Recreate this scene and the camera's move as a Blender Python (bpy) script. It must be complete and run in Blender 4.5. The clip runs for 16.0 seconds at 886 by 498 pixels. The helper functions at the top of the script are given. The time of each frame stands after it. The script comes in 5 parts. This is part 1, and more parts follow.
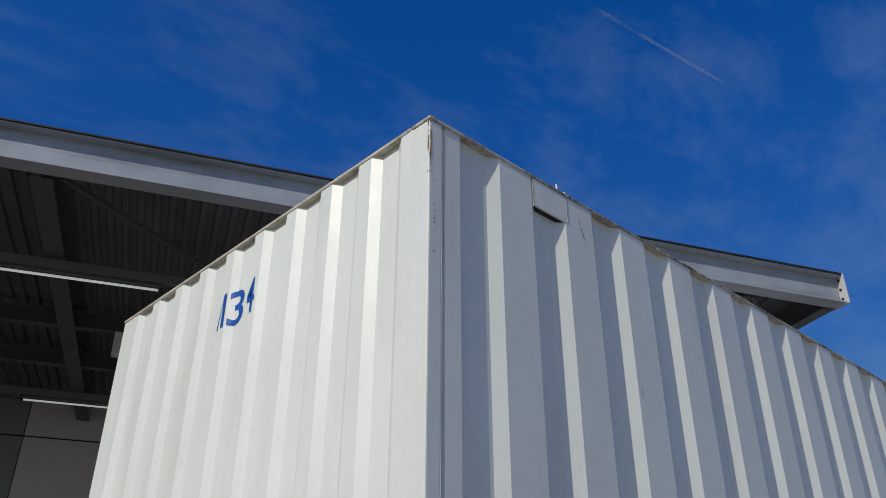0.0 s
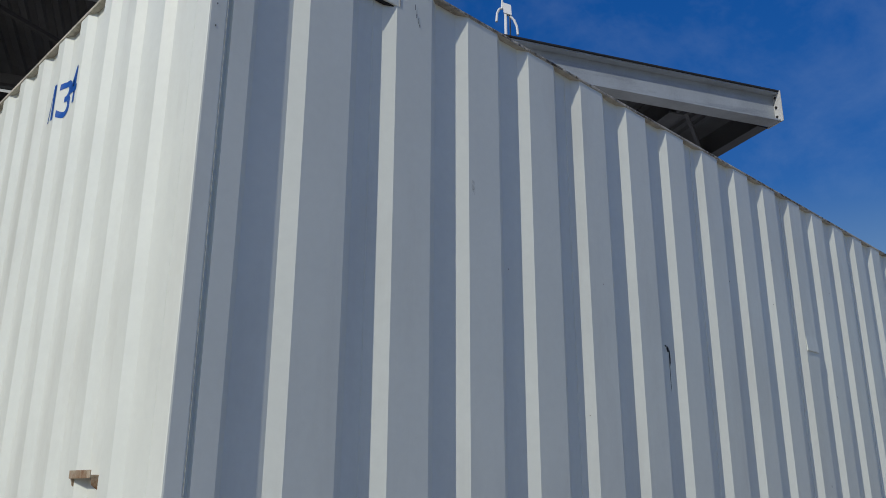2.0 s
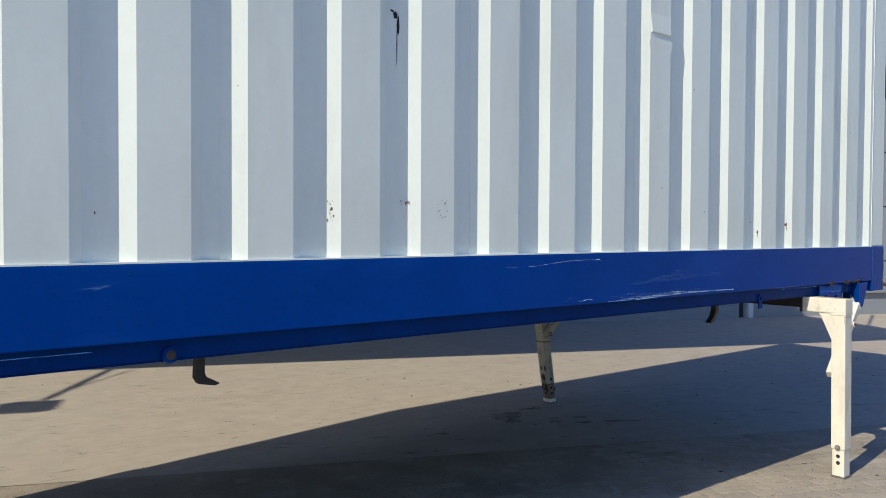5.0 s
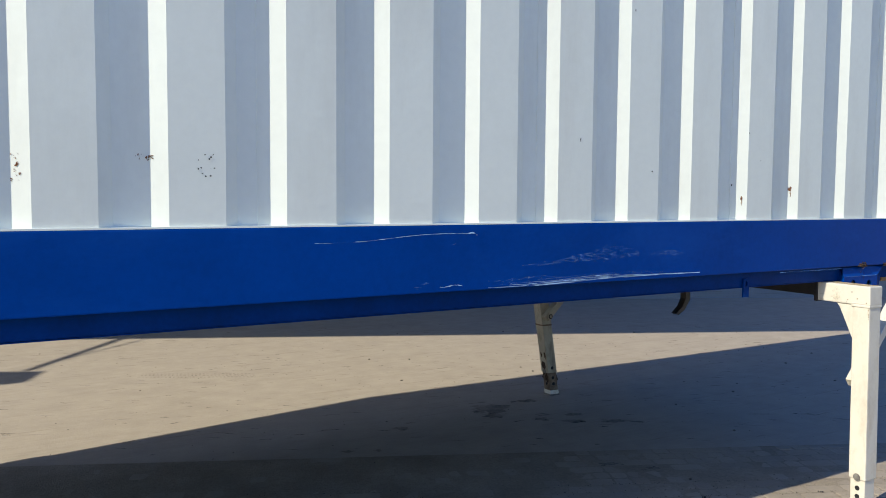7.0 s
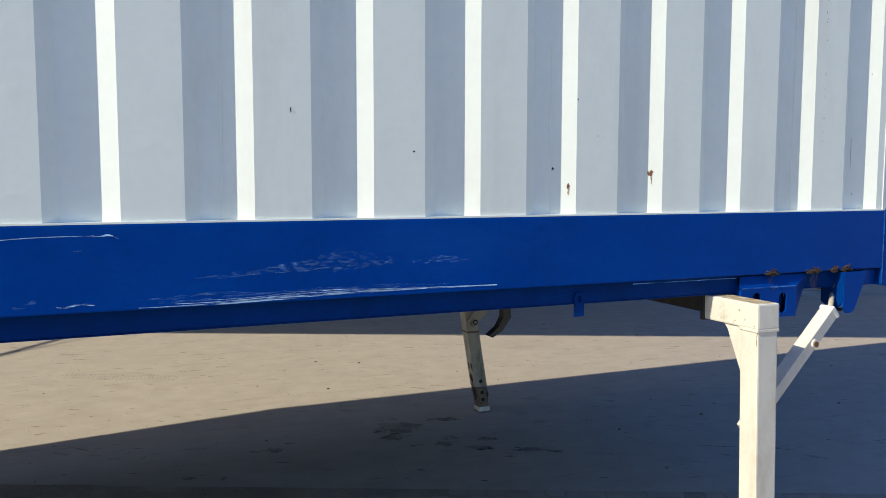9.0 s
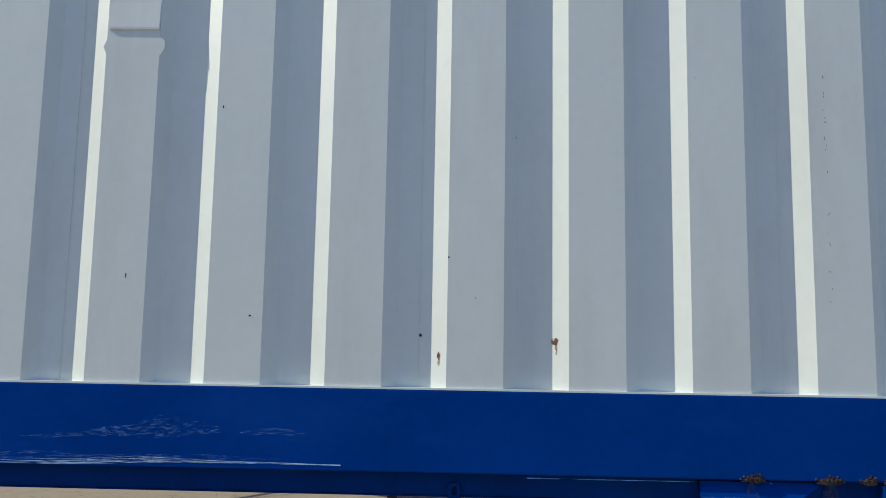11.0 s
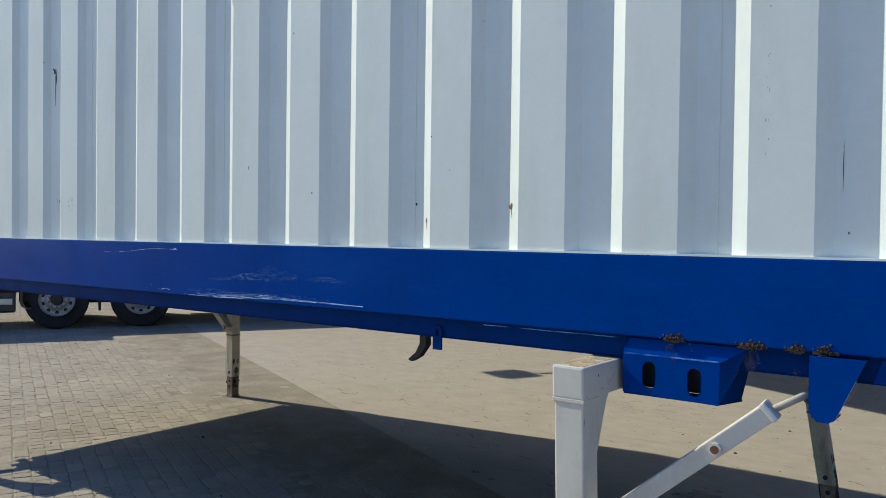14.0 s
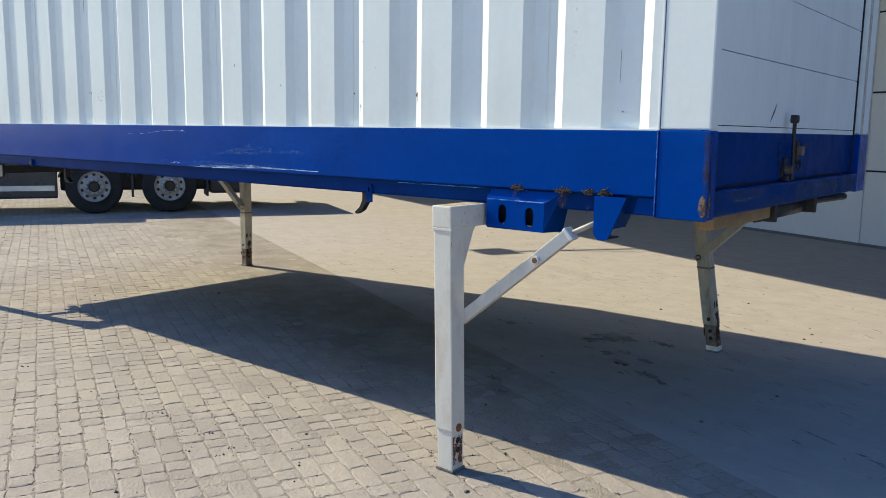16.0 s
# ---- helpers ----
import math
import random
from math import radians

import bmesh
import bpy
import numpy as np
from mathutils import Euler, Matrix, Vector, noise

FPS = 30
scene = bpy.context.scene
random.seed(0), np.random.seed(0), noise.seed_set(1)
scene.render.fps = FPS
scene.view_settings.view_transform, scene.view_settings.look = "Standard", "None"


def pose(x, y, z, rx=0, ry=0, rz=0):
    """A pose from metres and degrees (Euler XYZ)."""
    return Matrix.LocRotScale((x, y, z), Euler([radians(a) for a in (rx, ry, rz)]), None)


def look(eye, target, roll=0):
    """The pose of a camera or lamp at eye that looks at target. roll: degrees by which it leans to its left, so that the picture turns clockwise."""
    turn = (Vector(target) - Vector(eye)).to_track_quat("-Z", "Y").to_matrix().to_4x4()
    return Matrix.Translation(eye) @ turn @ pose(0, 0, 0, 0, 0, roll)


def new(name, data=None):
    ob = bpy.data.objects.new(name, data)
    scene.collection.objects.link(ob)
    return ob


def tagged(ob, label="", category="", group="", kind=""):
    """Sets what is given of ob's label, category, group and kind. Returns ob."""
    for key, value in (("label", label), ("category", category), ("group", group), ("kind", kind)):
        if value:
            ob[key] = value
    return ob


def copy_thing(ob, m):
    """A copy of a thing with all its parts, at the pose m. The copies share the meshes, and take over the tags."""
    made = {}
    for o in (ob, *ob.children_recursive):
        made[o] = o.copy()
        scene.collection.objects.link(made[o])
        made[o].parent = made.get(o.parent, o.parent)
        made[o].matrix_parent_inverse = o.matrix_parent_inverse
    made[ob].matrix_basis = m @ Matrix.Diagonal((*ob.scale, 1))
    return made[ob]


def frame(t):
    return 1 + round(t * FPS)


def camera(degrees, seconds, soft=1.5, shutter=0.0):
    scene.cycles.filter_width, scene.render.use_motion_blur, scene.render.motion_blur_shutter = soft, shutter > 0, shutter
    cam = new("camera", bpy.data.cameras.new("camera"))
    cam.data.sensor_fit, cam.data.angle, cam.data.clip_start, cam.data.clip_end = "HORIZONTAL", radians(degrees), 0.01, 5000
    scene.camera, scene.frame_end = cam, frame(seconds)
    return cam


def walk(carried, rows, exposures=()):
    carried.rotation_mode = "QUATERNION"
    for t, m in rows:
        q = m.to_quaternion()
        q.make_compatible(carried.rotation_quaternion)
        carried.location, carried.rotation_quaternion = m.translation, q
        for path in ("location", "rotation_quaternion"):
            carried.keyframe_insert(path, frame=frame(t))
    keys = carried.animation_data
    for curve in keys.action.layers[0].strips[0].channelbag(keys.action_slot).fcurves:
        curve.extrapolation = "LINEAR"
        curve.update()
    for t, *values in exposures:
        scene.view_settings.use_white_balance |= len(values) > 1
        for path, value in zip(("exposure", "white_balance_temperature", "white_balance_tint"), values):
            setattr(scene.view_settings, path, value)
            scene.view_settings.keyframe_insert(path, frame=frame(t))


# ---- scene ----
cam = camera(57.7, 16.0, soft=0.35)
PATH = [
    (0, (-1.89, -1.704, 1.882), (-0.693, -0.426, 2.848), 0.2),
    (0.5, (-1.824, -1.872, 1.89), (-0.625, -0.6, 2.862), 0.0),
    (1, (-1.732, -2.01, 1.856), (-0.514, -0.738, 2.803), -0.0),
    (1.5, (-1.531, -2.012, 1.819), (-0.248, -0.691, 2.598), 0.1),
    (2, (-1.336, -2.022, 1.793), (0.0, -0.65, 2.37), 0.2),
    (2.5, (-1.162, -2.199, 1.676), (0.205, -0.763, 1.94), 0.4),
    (3, (-0.997, -2.315, 1.658), (0.387, -0.873, 1.713), 0.4),
    (3.5, (-0.729, -2.375, 1.595), (0.644, -0.921, 1.571), 0.4),
    (4, (-0.436, -2.463, 1.619), (0.919, -0.992, 1.585), 0.3),
    (4.5, (-0.099, -2.625, 1.604), (1.22, -1.122, 1.573), 0.3),
    (6.8, (1.642, -2.653, 1.597), (2.677, -0.947, 1.461), 0.3),
    (7, (1.78, -2.62, 1.593), (2.791, -0.899, 1.461), 0.4),
    (7.5, (2.183, -2.64, 1.58), (3.108, -0.871, 1.453), 0.1),
    (8.5, (2.952, -2.482, 1.609), (3.777, -0.667, 1.452), 0.2),
    (9, (3.427, -2.52, 1.61), (4.206, -0.686, 1.441), 0.1),
    (9.2, (3.586, -2.521, 1.634), (4.335, -0.672, 1.499), 0.0),
    (11.3, (5.304, -2.572, 1.617), (5.191, -0.591, 1.866), 0.8),
    (11.5, (5.439, -2.564, 1.598), (5.321, -0.576, 1.782), 0.6),
    (12, (5.794, -2.621, 1.591), (5.665, -0.625, 1.623), 0.2),
    (12.5, (6.102, -2.543, 1.565), (5.753, -0.573, 1.577), 0.3),
    (13, (6.351, -2.39, 1.58), (5.693, -0.501, 1.549), 0.3),
    (13.5, (6.604, -2.349, 1.546), (5.622, -0.607, 1.523), 0.6),
    (14, (6.881, -2.379, 1.539), (5.677, -0.782, 1.503), 0.7),
    (14.5, (7.121, -2.61, 1.533), (5.897, -1.031, 1.426), 0.9),
    (15, (7.372, -2.734, 1.54), (6.152, -1.164, 1.324), 0.7),
    (15.5, (7.7, -2.797, 1.459), (6.47, -1.243, 1.187), 0.8),
    (16, (7.94, -2.925, 1.468), (6.69, -1.39, 1.179), 0.8),
]
EXPOSURES = [(0, -0.29, 6500, 5), (0.5, -0.14, 6480, 4), (1.0, -0.14, 6450, 2.5), (1.5, -0.17, 6440, 2.5), (2.0, -0.36, 6430, 2.5), (2.5, -0.32, 6430, 3), (3.0, 0.27, 6690, -0.5), (4.5, 0.65, 6750, -0.5),
             (7, 0.81, 6810, 0), (9.0, 0.82, 6870, 0), (11.3, 0.30, 6630, -2), (12.5, 0.55, 6550, -4), (14, 0.60, 6520, -4.5), (16, 1.12, 6780, -2.5)]
walk(cam, [(t, look(e, g, r)) for t, e, g, r in PATH], EXPOSURES)

# ---- world, sun and exposure ----
SUN_WAY = Vector((-1.30, -0.20, 1.0)).normalized()
world = bpy.data.worlds.new("sky")
scene.world = world
world.use_nodes = True
wn, wl = world.node_tree.nodes, world.node_tree.links
wn.clear()
w_out = wn.new("ShaderNodeOutputWorld")
w_bg = wn.new("ShaderNodeBackground")
w_sky = wn.new("ShaderNodeTexSky")
w_sky.sky_type = "NISHITA"
w_sky.sun_disc = False
w_sky.sun_elevation = math.asin(SUN_WAY.z)
w_sky.sun_rotation = math.atan2(SUN_WAY.x, SUN_WAY.y) % (2 * math.pi)
w_sky.air_density, w_sky.dust_density, w_sky.ozone_density = 1.0, 0.6, 2.5
# thin high cloud, drawn out along one way
w_co = wn.new("ShaderNodeTexCoord")
w_map = wn.new("ShaderNodeMapping")
w_map.inputs["Scale"].default_value = (1.3, 4.6, 6.0)
w_map.inputs["Rotation"].default_value = (0.3, 0.5, 0.4)
w_noise = wn.new("ShaderNodeTexNoise")
w_noise.inputs["Scale"].default_value = 1.7
w_noise.inputs["Detail"].default_value = 9
w_noise.inputs["Roughness"].default_value = 0.62
w_noise.inputs["Distortion"].default_value = 0.2
w_ramp = wn.new("ShaderNodeMapRange")
w_ramp.inputs["From Min"].default_value, w_ramp.inputs["From Max"].default_value = 0.47, 0.9
w_ramp.inputs["To Max"].default_value = 0.105
w_mix = wn.new("ShaderNodeMixRGB")
w_mix.inputs["Color2"].default_value = (6.5, 7.4, 8.6, 1)
wl.new(w_co.outputs["Generated"], w_map.inputs["Vector"])
wl.new(w_map.outputs[0], w_noise.inputs["Vector"])
wl.new(w_noise.outputs[0], w_ramp.inputs["Value"])
wl.new(w_ramp.outputs[0], w_mix.inputs["Fac"])
w_sat = wn.new("ShaderNodeHueSaturation")
# paler towards the horizon, deeper blue overhead
w_sep = wn.new("ShaderNodeSeparateXYZ")
wl.new(w_co.outputs["Generated"], w_sep.inputs[0])
for socket, low, high, top in (("Hue", 0.5, 0.519, 0.35), ("Saturation", 0.7, 1.42, 0.34), ("Value", 0.55, 1.2, 0.6)):
    w_up = wn.new("ShaderNodeMapRange")
    w_up.inputs["From Min"].default_value, w_up.inputs["From Max"].default_value = 0.03, top
    w_up.inputs["To Min"].default_value, w_up.inputs["To Max"].default_value = low, high
    wl.new(w_sep.outputs["Z"], w_up.inputs["Value"])
    wl.new(w_up.outputs[0], w_sat.inputs[socket])
wl.new(w_sky.outputs[0], w_sat.inputs["Color"])
wl.new(w_sat.outputs[0], w_mix.inputs["Color1"])
wl.new(w_mix.outputs[0], w_bg.inputs["Color"])
w_bg.inputs["Strength"].default_value = 0.115
wl.new(w_bg.outputs[0], w_out.inputs[0])

sun_data = bpy.data.lights.new("sun", "SUN")
sun_data.energy, sun_data.angle, sun_data.color = 3.1, radians(0.42), (1.0, 0.905, 0.82)
sun = new("sun", sun_data)
sun.matrix_world = look(SUN_WAY * 30, (0, 0, 0))


# ---- materials ----
def mat(name, col, rough=0.5, metal=0.0, var=0.12, scale=4.0, bump=0.0, bscale=90.0, dirt=None, amount=0.0, dscale=(1.5, 1.5, 1.5),
        island=0.0, per_object=0.0, clear=0.0, cover=0.0):
    """A surface with broad and fine variation and, where dirt is a colour, stains of that colour."""
    m = bpy.data.materials.new(name)
    m.use_nodes = True
    nt, ln = m.node_tree.nodes, m.node_tree.links
    b = nt["Principled BSDF"]
    b.inputs["Metallic"].default_value = metal
    if clear:
        b.inputs["Coat Weight"].default_value = clear
        b.inputs["Coat Roughness"].default_value = 0.12
    geo = nt.new("ShaderNodeNewGeometry")

    def noise_at(s, detail=6.0, rough_n=0.6):
        mp = nt.new("ShaderNodeMapping")
        mp.inputs["Scale"].default_value = s if isinstance(s, tuple) else (s, s, s)
        ln.new(geo.outputs["Position"], mp.inputs["Vector"])
        n = nt.new("ShaderNodeTexNoise")
        n.inputs["Scale"].default_value = 1.0
        n.inputs["Detail"].default_value = detail
        n.inputs["Roughness"].default_value = rough_n
        ln.new(mp.outputs[0], n.inputs["Vector"])
        return n.outputs[0]

    def remap(value, a, c, lo, hi):
        r = nt.new("ShaderNodeMapRange")
        r.inputs["From Min"].default_value, r.inputs["From Max"].default_value = a, c
        r.inputs["To Min"].default_value, r.inputs["To Max"].default_value = lo, hi
        ln.new(value, r.inputs["Value"])
        return r.outputs[0]

    def times(x, y):
        n = nt.new("ShaderNodeMath")
        n.operation = "MULTIPLY"
        for k, v in enumerate((x, y)):
            if isinstance(v, (int, float)):
                n.inputs[k].default_value = v
            else:
                ln.new(v, n.inputs[k])
        return n.outputs[0]

    broad = remap(noise_at(scale), 0.3, 0.7, 1 - var, 1 + var)
    fine = remap(noise_at(scale * 23, 4.0), 0.3, 0.7, 1 - var * 0.5, 1 + var * 0.5)
    tone = times(broad, fine)
    if island:
        tone = times(tone, remap(geo.outputs["Random Per Island"], 0, 1, 1 - island, 1 + island))
    if per_object:
        oi = nt.new("ShaderNodeObjectInfo")
        tone = times(tone, remap(oi.outputs["Random"], 0, 1, 1 - per_object, 1 + per_object))
    mixed = nt.new("ShaderNodeMixRGB")
    mixed.blend_type = "MULTIPLY"
    mixed.inputs["Fac"].default_value = 1
    mixed.inputs["Color1"].default_value = (*col, 1)
    comb = nt.new("ShaderNodeCombineColor")
    for k in range(3):
        ln.new(tone, comb.inputs[k])
    ln.new(comb.outputs[0], mixed.inputs["Color2"])
    colour = mixed.outputs[0]
    if dirt:
        d = nt.new("ShaderNodeMixRGB")
        d.inputs["Color2"].default_value = (*dirt, 1)
        ln.new(remap(noise_at(dscale, 9.0, 0.68), 0.5 - cover, 0.78 - cover, 0.0, amount), d.inputs["Fac"])
        ln.new(colour, d.inputs["Color1"])
        colour = d.outputs[0]
    ln.new(colour, b.inputs["Base Color"])
    ln.new(remap(noise_at(scale * 3.1), 0.3, 0.7, max(0.02, rough - 0.08), min(1, rough + 0.1)), b.inputs["Roughness"])
    if bump:
        bp = nt.new("ShaderNodeBump")
        bp.inputs["Strength"].default_value = bump
        bp.inputs["Distance"].default_value = 0.01
        ln.new(noise_at(bscale, 8.0), bp.inputs["Height"])
        ln.new(bp.outputs[0], b.inputs["Normal"])
    return m


def speckle(m, col, scale, cover, most, soft=0.06):
    """Specks or streaks of another colour laid into a surface that mat() made."""
    nt, ln = m.node_tree.nodes, m.node_tree.links
    b = nt["Principled BSDF"]
    before = b.inputs["Base Color"].links[0].from_socket
    geo = nt.new("ShaderNodeNewGeometry")
    mp = nt.new("ShaderNodeMapping")
    mp.inputs["Scale"].default_value = scale
    n = nt.new("ShaderNodeTexNoise")
    n.inputs["Scale"].default_value, n.inputs["Detail"].default_value, n.inputs["Roughness"].default_value = 1.0, 5, 0.65
    r = nt.new("ShaderNodeMapRange")
    r.inputs["From Min"].default_value, r.inputs["From Max"].default_value = 0.72 - cover * 0.3, 0.72 - cover * 0.3 + soft
    r.inputs["To Max"].default_value = most
    mx = nt.new("ShaderNodeMixRGB")
    mx.inputs["Color2"].default_value = (*col, 1)
    ln.new(geo.outputs["Position"], mp.inputs["Vector"])
    ln.new(mp.outputs[0], n.inputs["Vector"])
    ln.new(n.outputs[0], r.inputs["Value"])
    ln.new(r.outputs[0], mx.inputs["Fac"])
    ln.new(before, mx.inputs["Color1"])
    ln.new(mx.outputs[0], b.inputs["Base Color"])


def ragged(name, col, rough, cover, scale, metal=0.0, soft=0.05, most=1.0):
    """Chips, rust and scuffs: a surface with holes in it, through which the paint below shows."""
    m = mat(name, col, rough, metal, 0.35, 30.0)
    nt, ln = m.node_tree.nodes, m.node_tree.links
    geo = nt.new("ShaderNodeNewGeometry")
    mp = nt.new("ShaderNodeMapping")
    mp.inputs["Scale"].default_value = scale
    n = nt.new("ShaderNodeTexNoise")
    n.inputs["Scale"].default_value, n.inputs["Detail"].default_value, n.inputs["Roughness"].default_value = 1.0, 7, 0.7
    r = nt.new("ShaderNodeMapRange")
    r.inputs["From Min"].default_value, r.inputs["From Max"].default_value = 0.62 - cover * 0.3, 0.62 - cover * 0.3 + soft
    r.inputs["To Max"].default_value = most
    tr = nt.new("ShaderNodeBsdfTransparent")
    mx = nt.new("ShaderNodeMixShader")
    ln.new(geo.outputs["Position"], mp.inputs["Vector"])
    ln.new(mp.outputs[0], n.inputs["Vector"])
    ln.new(n.outputs[0], r.inputs["Value"])
    ln.new(r.outputs[0], mx.inputs[0])
    ln.new(tr.outputs[0], mx.inputs[1])
    ln.new(nt["Principled BSDF"].outputs[0], mx.inputs[2])
    ln.new(mx.outputs[0], nt["Material Output"].inputs[0])
    return m


M_WHITE = mat("white_paint", (0.787, 0.825, 0.760), 0.40, 0, 0.035, 1.3, 0.14, 4.0, (0.42, 0.39, 0.33), 0.3, (2.2, 2.2, 0.5))
M_WHITE_OLD = mat("worn_white_paint", (0.72, 0.70, 0.64), 0.45, 0, 0.06, 5.0, 0.08, 60.0, (0.36, 0.25, 0.14), 0.75, (9, 9, 5))
M_LEG = mat("cream_leg_paint", (0.68, 0.64, 0.54), 0.42, 0, 0.05, 5.0, 0.08, 60.0, (0.34, 0.24, 0.13), 0.5, (7, 7, 4))
M_EDGE = mat("weathered_white_edge", (0.52, 0.49, 0.41), 0.7, 0, 0.25, 9.0, 0.2, 90.0, (0.06, 0.045, 0.03), 0.95, (7, 7, 7))
M_BLUE = mat("blue_paint", (0.0, 0.044, 0.265), 0.15, 0, 0.12, 1.6, 0.16, 4.0, (0.012, 0.085, 0.36), 0.5, (1.2, 1.2, 3.5))
M_BLUE.node_tree.nodes["Principled BSDF"].inputs["Specular IOR Level"].default_value = 0.28
M_BLUE.node_tree.nodes["Principled BSDF"].inputs["Specular Tint"].default_value = (0.24, 0.58, 1, 1)
M_BLUE.node_tree.nodes["Principled BSDF"].inputs["IOR"].default_value = 1.32
# Worn blue with the shade of recessed and side faces in its colour
M_BLUE_OLD_SHADED = mat("worn_shaded_blue_paint", (0.0, 0.030, 0.16), 0.38, 0, 0.15, 3.0, 0.06, 40.0, (0.004, 0.02, 0.07), 0.6, (7, 7, 7))
M_BLUE_OLD_SHADED.node_tree.nodes["Principled BSDF"].inputs["Specular IOR Level"].default_value = 0.2
M_BLUE_OLD_SHADED.node_tree.nodes["Principled BSDF"].inputs["IOR"].default_value = 1.2
M_DARK = mat("black_steel", (0.018, 0.018, 0.02), 0.55, 0, 0.3, 8.0, 0.1, 80.0, (0.07, 0.04, 0.02), 0.7, (6, 6, 6))
M_UNDER = mat("dark_underbody", (0.03, 0.03, 0.034), 0.7, 0, 0.3, 6.0, 0.1, 60.0)
M_RUST = mat("rust", (0.18, 0.075, 0.025), 0.85, 0, 0.4, 25.0, 0.3, 150.0)
M_WOOD = mat("floor_plywood", (0.30, 0.20, 0.095), 0.6, 0, 0.25, 7.0, 0.1, 60.0, (0.07, 0.05, 0.03), 0.9, (9, 9, 9))
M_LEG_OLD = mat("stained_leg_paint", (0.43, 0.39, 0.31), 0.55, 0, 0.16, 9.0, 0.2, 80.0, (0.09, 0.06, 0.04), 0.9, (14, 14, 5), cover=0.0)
M_RUSTLUMP = mat("dark_rust", (0.055, 0.034, 0.022), 0.9, 0, 0.45, 60.0, 0.5, 200.0)
M_STEP = mat("rusty_cream_steel", (0.50, 0.44, 0.33), 0.7, 0, 0.2, 12.0, 0.2, 90.0, (0.20, 0.09, 0.03), 0.95, (26, 26, 18), cover=0.14)
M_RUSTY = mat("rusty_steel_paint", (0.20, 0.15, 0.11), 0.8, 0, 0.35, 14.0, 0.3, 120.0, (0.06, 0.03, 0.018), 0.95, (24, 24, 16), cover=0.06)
M_WORN_STEEL = mat("worn_grey_steel", (0.16, 0.15, 0.14), 0.55, 0.3, 0.3, 14.0, 0.15, 90.0, (0.5, 0.48, 0.42), 0.7, (10, 10, 6))
M_GALV = mat("galvanised_steel", (0.33, 0.355, 0.385), 0.5, 0.2, 0.12, 3.0, 0.04, 40.0, (0.16, 0.15, 0.14), 0.6, (1.5, 1.5, 3.0))
M_BEAM = mat("pale_galvanised_plate", (0.34, 0.375, 0.41), 0.5, 0.1, 0.12, 3.0, 0.04, 40.0, (0.13, 0.14, 0.15), 0.7, (0.9, 0.9, 7.0))
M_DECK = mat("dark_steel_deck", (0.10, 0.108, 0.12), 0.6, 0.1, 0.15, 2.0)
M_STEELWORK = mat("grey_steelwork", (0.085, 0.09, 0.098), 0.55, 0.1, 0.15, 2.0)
M_LAMPRAIL = mat("pale_lamp_rail", (0.16, 0.165, 0.17), 0.5, 0.1, 0.12, 2.0)
M_PANEL_D = mat("grey_cladding", (0.22, 0.235, 0.26), 0.5, 0, 0.05, 0.8, 0.02, 30.0)
M_PANEL_L = mat("pale_cladding", (0.55, 0.56, 0.56), 0.5, 0, 0.05, 0.8, 0.02, 30.0)
M_DOORP = mat("grey_door_panel", (0.24, 0.265, 0.30), 0.45, 0, 0.05, 0.9)
M_JOINT = mat("dark_joint", (0.012, 0.013, 0.016), 0.7, 0, 0.1, 5.0)
M_SLAB = mat("yard_concrete", (0.40, 0.347, 0.282), 0.85, 0, 0.07, 5.0, 0.3, 55.0, (0.27, 0.225, 0.175), 0.3, (2.0, 13.0, 3.0))
M_PAVER = mat("concrete_paver", (0.345, 0.296, 0.234), 0.92, 0, 0.10, 1.6, 0.65, 60.0, (0.43, 0.36, 0.26), 0.75, (1.6, 1.6, 1.6), island=0.08)
M_PAVER_ONE = mat("concrete_paver_loose", (0.345, 0.296, 0.234), 0.92, 0, 0.10, 1.6, 0.65, 60.0, (0.43, 0.36, 0.26), 0.75, (1.6, 1.6, 1.6), per_object=0.08)
M_SAND = mat("joint_sand", (0.315, 0.268, 0.205), 0.95, 0, 0.2, 2.5, 1.0, 90.0, (0.17, 0.142, 0.107), 0.7, (40, 40, 40))
speckle(M_SLAB, (0.15, 0.12, 0.09), (30, 70, 40), 0.2, 0.75)
speckle(M_SLAB, (0.46, 0.40, 0.32), (4, 46, 20), 0.42, 0.6, 0.1)
speckle(M_SLAB, (0.20, 0.165, 0.13), (1.4, 26, 8), 0.36, 0.5, 0.12)
speckle(M_SLAB, (0.24, 0.20, 0.155), (0.5, 0.7, 1), 0.45, 0.35, 0.3)
for m in (M_PAVER, M_PAVER_ONE):
    speckle(m, (0.14, 0.115, 0.085), (75, 75, 75), 0.28, 0.7, 0.1)
    speckle(m, (0.45, 0.39, 0.30), (28, 28, 28), 0.25, 0.5, 0.15)
    speckle(m, (0.20, 0.17, 0.125), (0.8, 0.8, 1), 0.5, 0.4, 0.3)
    speckle(m, (0.17, 0.145, 0.105), (19, 19, 19), 0.30, 0.55, 0.12)
speckle(M_LEG, (0.22, 0.14, 0.07), (60, 60, 30), 0.05, 0.8)
speckle(M_LEG, (0.30, 0.27, 0.22), (14, 14, 5), 0.3, 0.3, 0.2)
speckle(M_WHITE, (0.50, 0.49, 0.45), (1.2, 1.2, 0.25), 0.5, 0.22, 0.35)
speckle(M_EDGE, (0.55, 0.52, 0.44), (40, 40, 25), 0.5, 0.8)
for m in (M_SLAB, M_PAVER, M_PAVER_ONE, M_SAND):
    m.node_tree.nodes["Principled BSDF"].inputs["Specular IOR Level"].default_value = 0.12
M_OIL = ragged("oil_stain", (0.05, 0.045, 0.042), 0.75, 1.0, (7, 7, 7), soft=0.45, most=0.8)
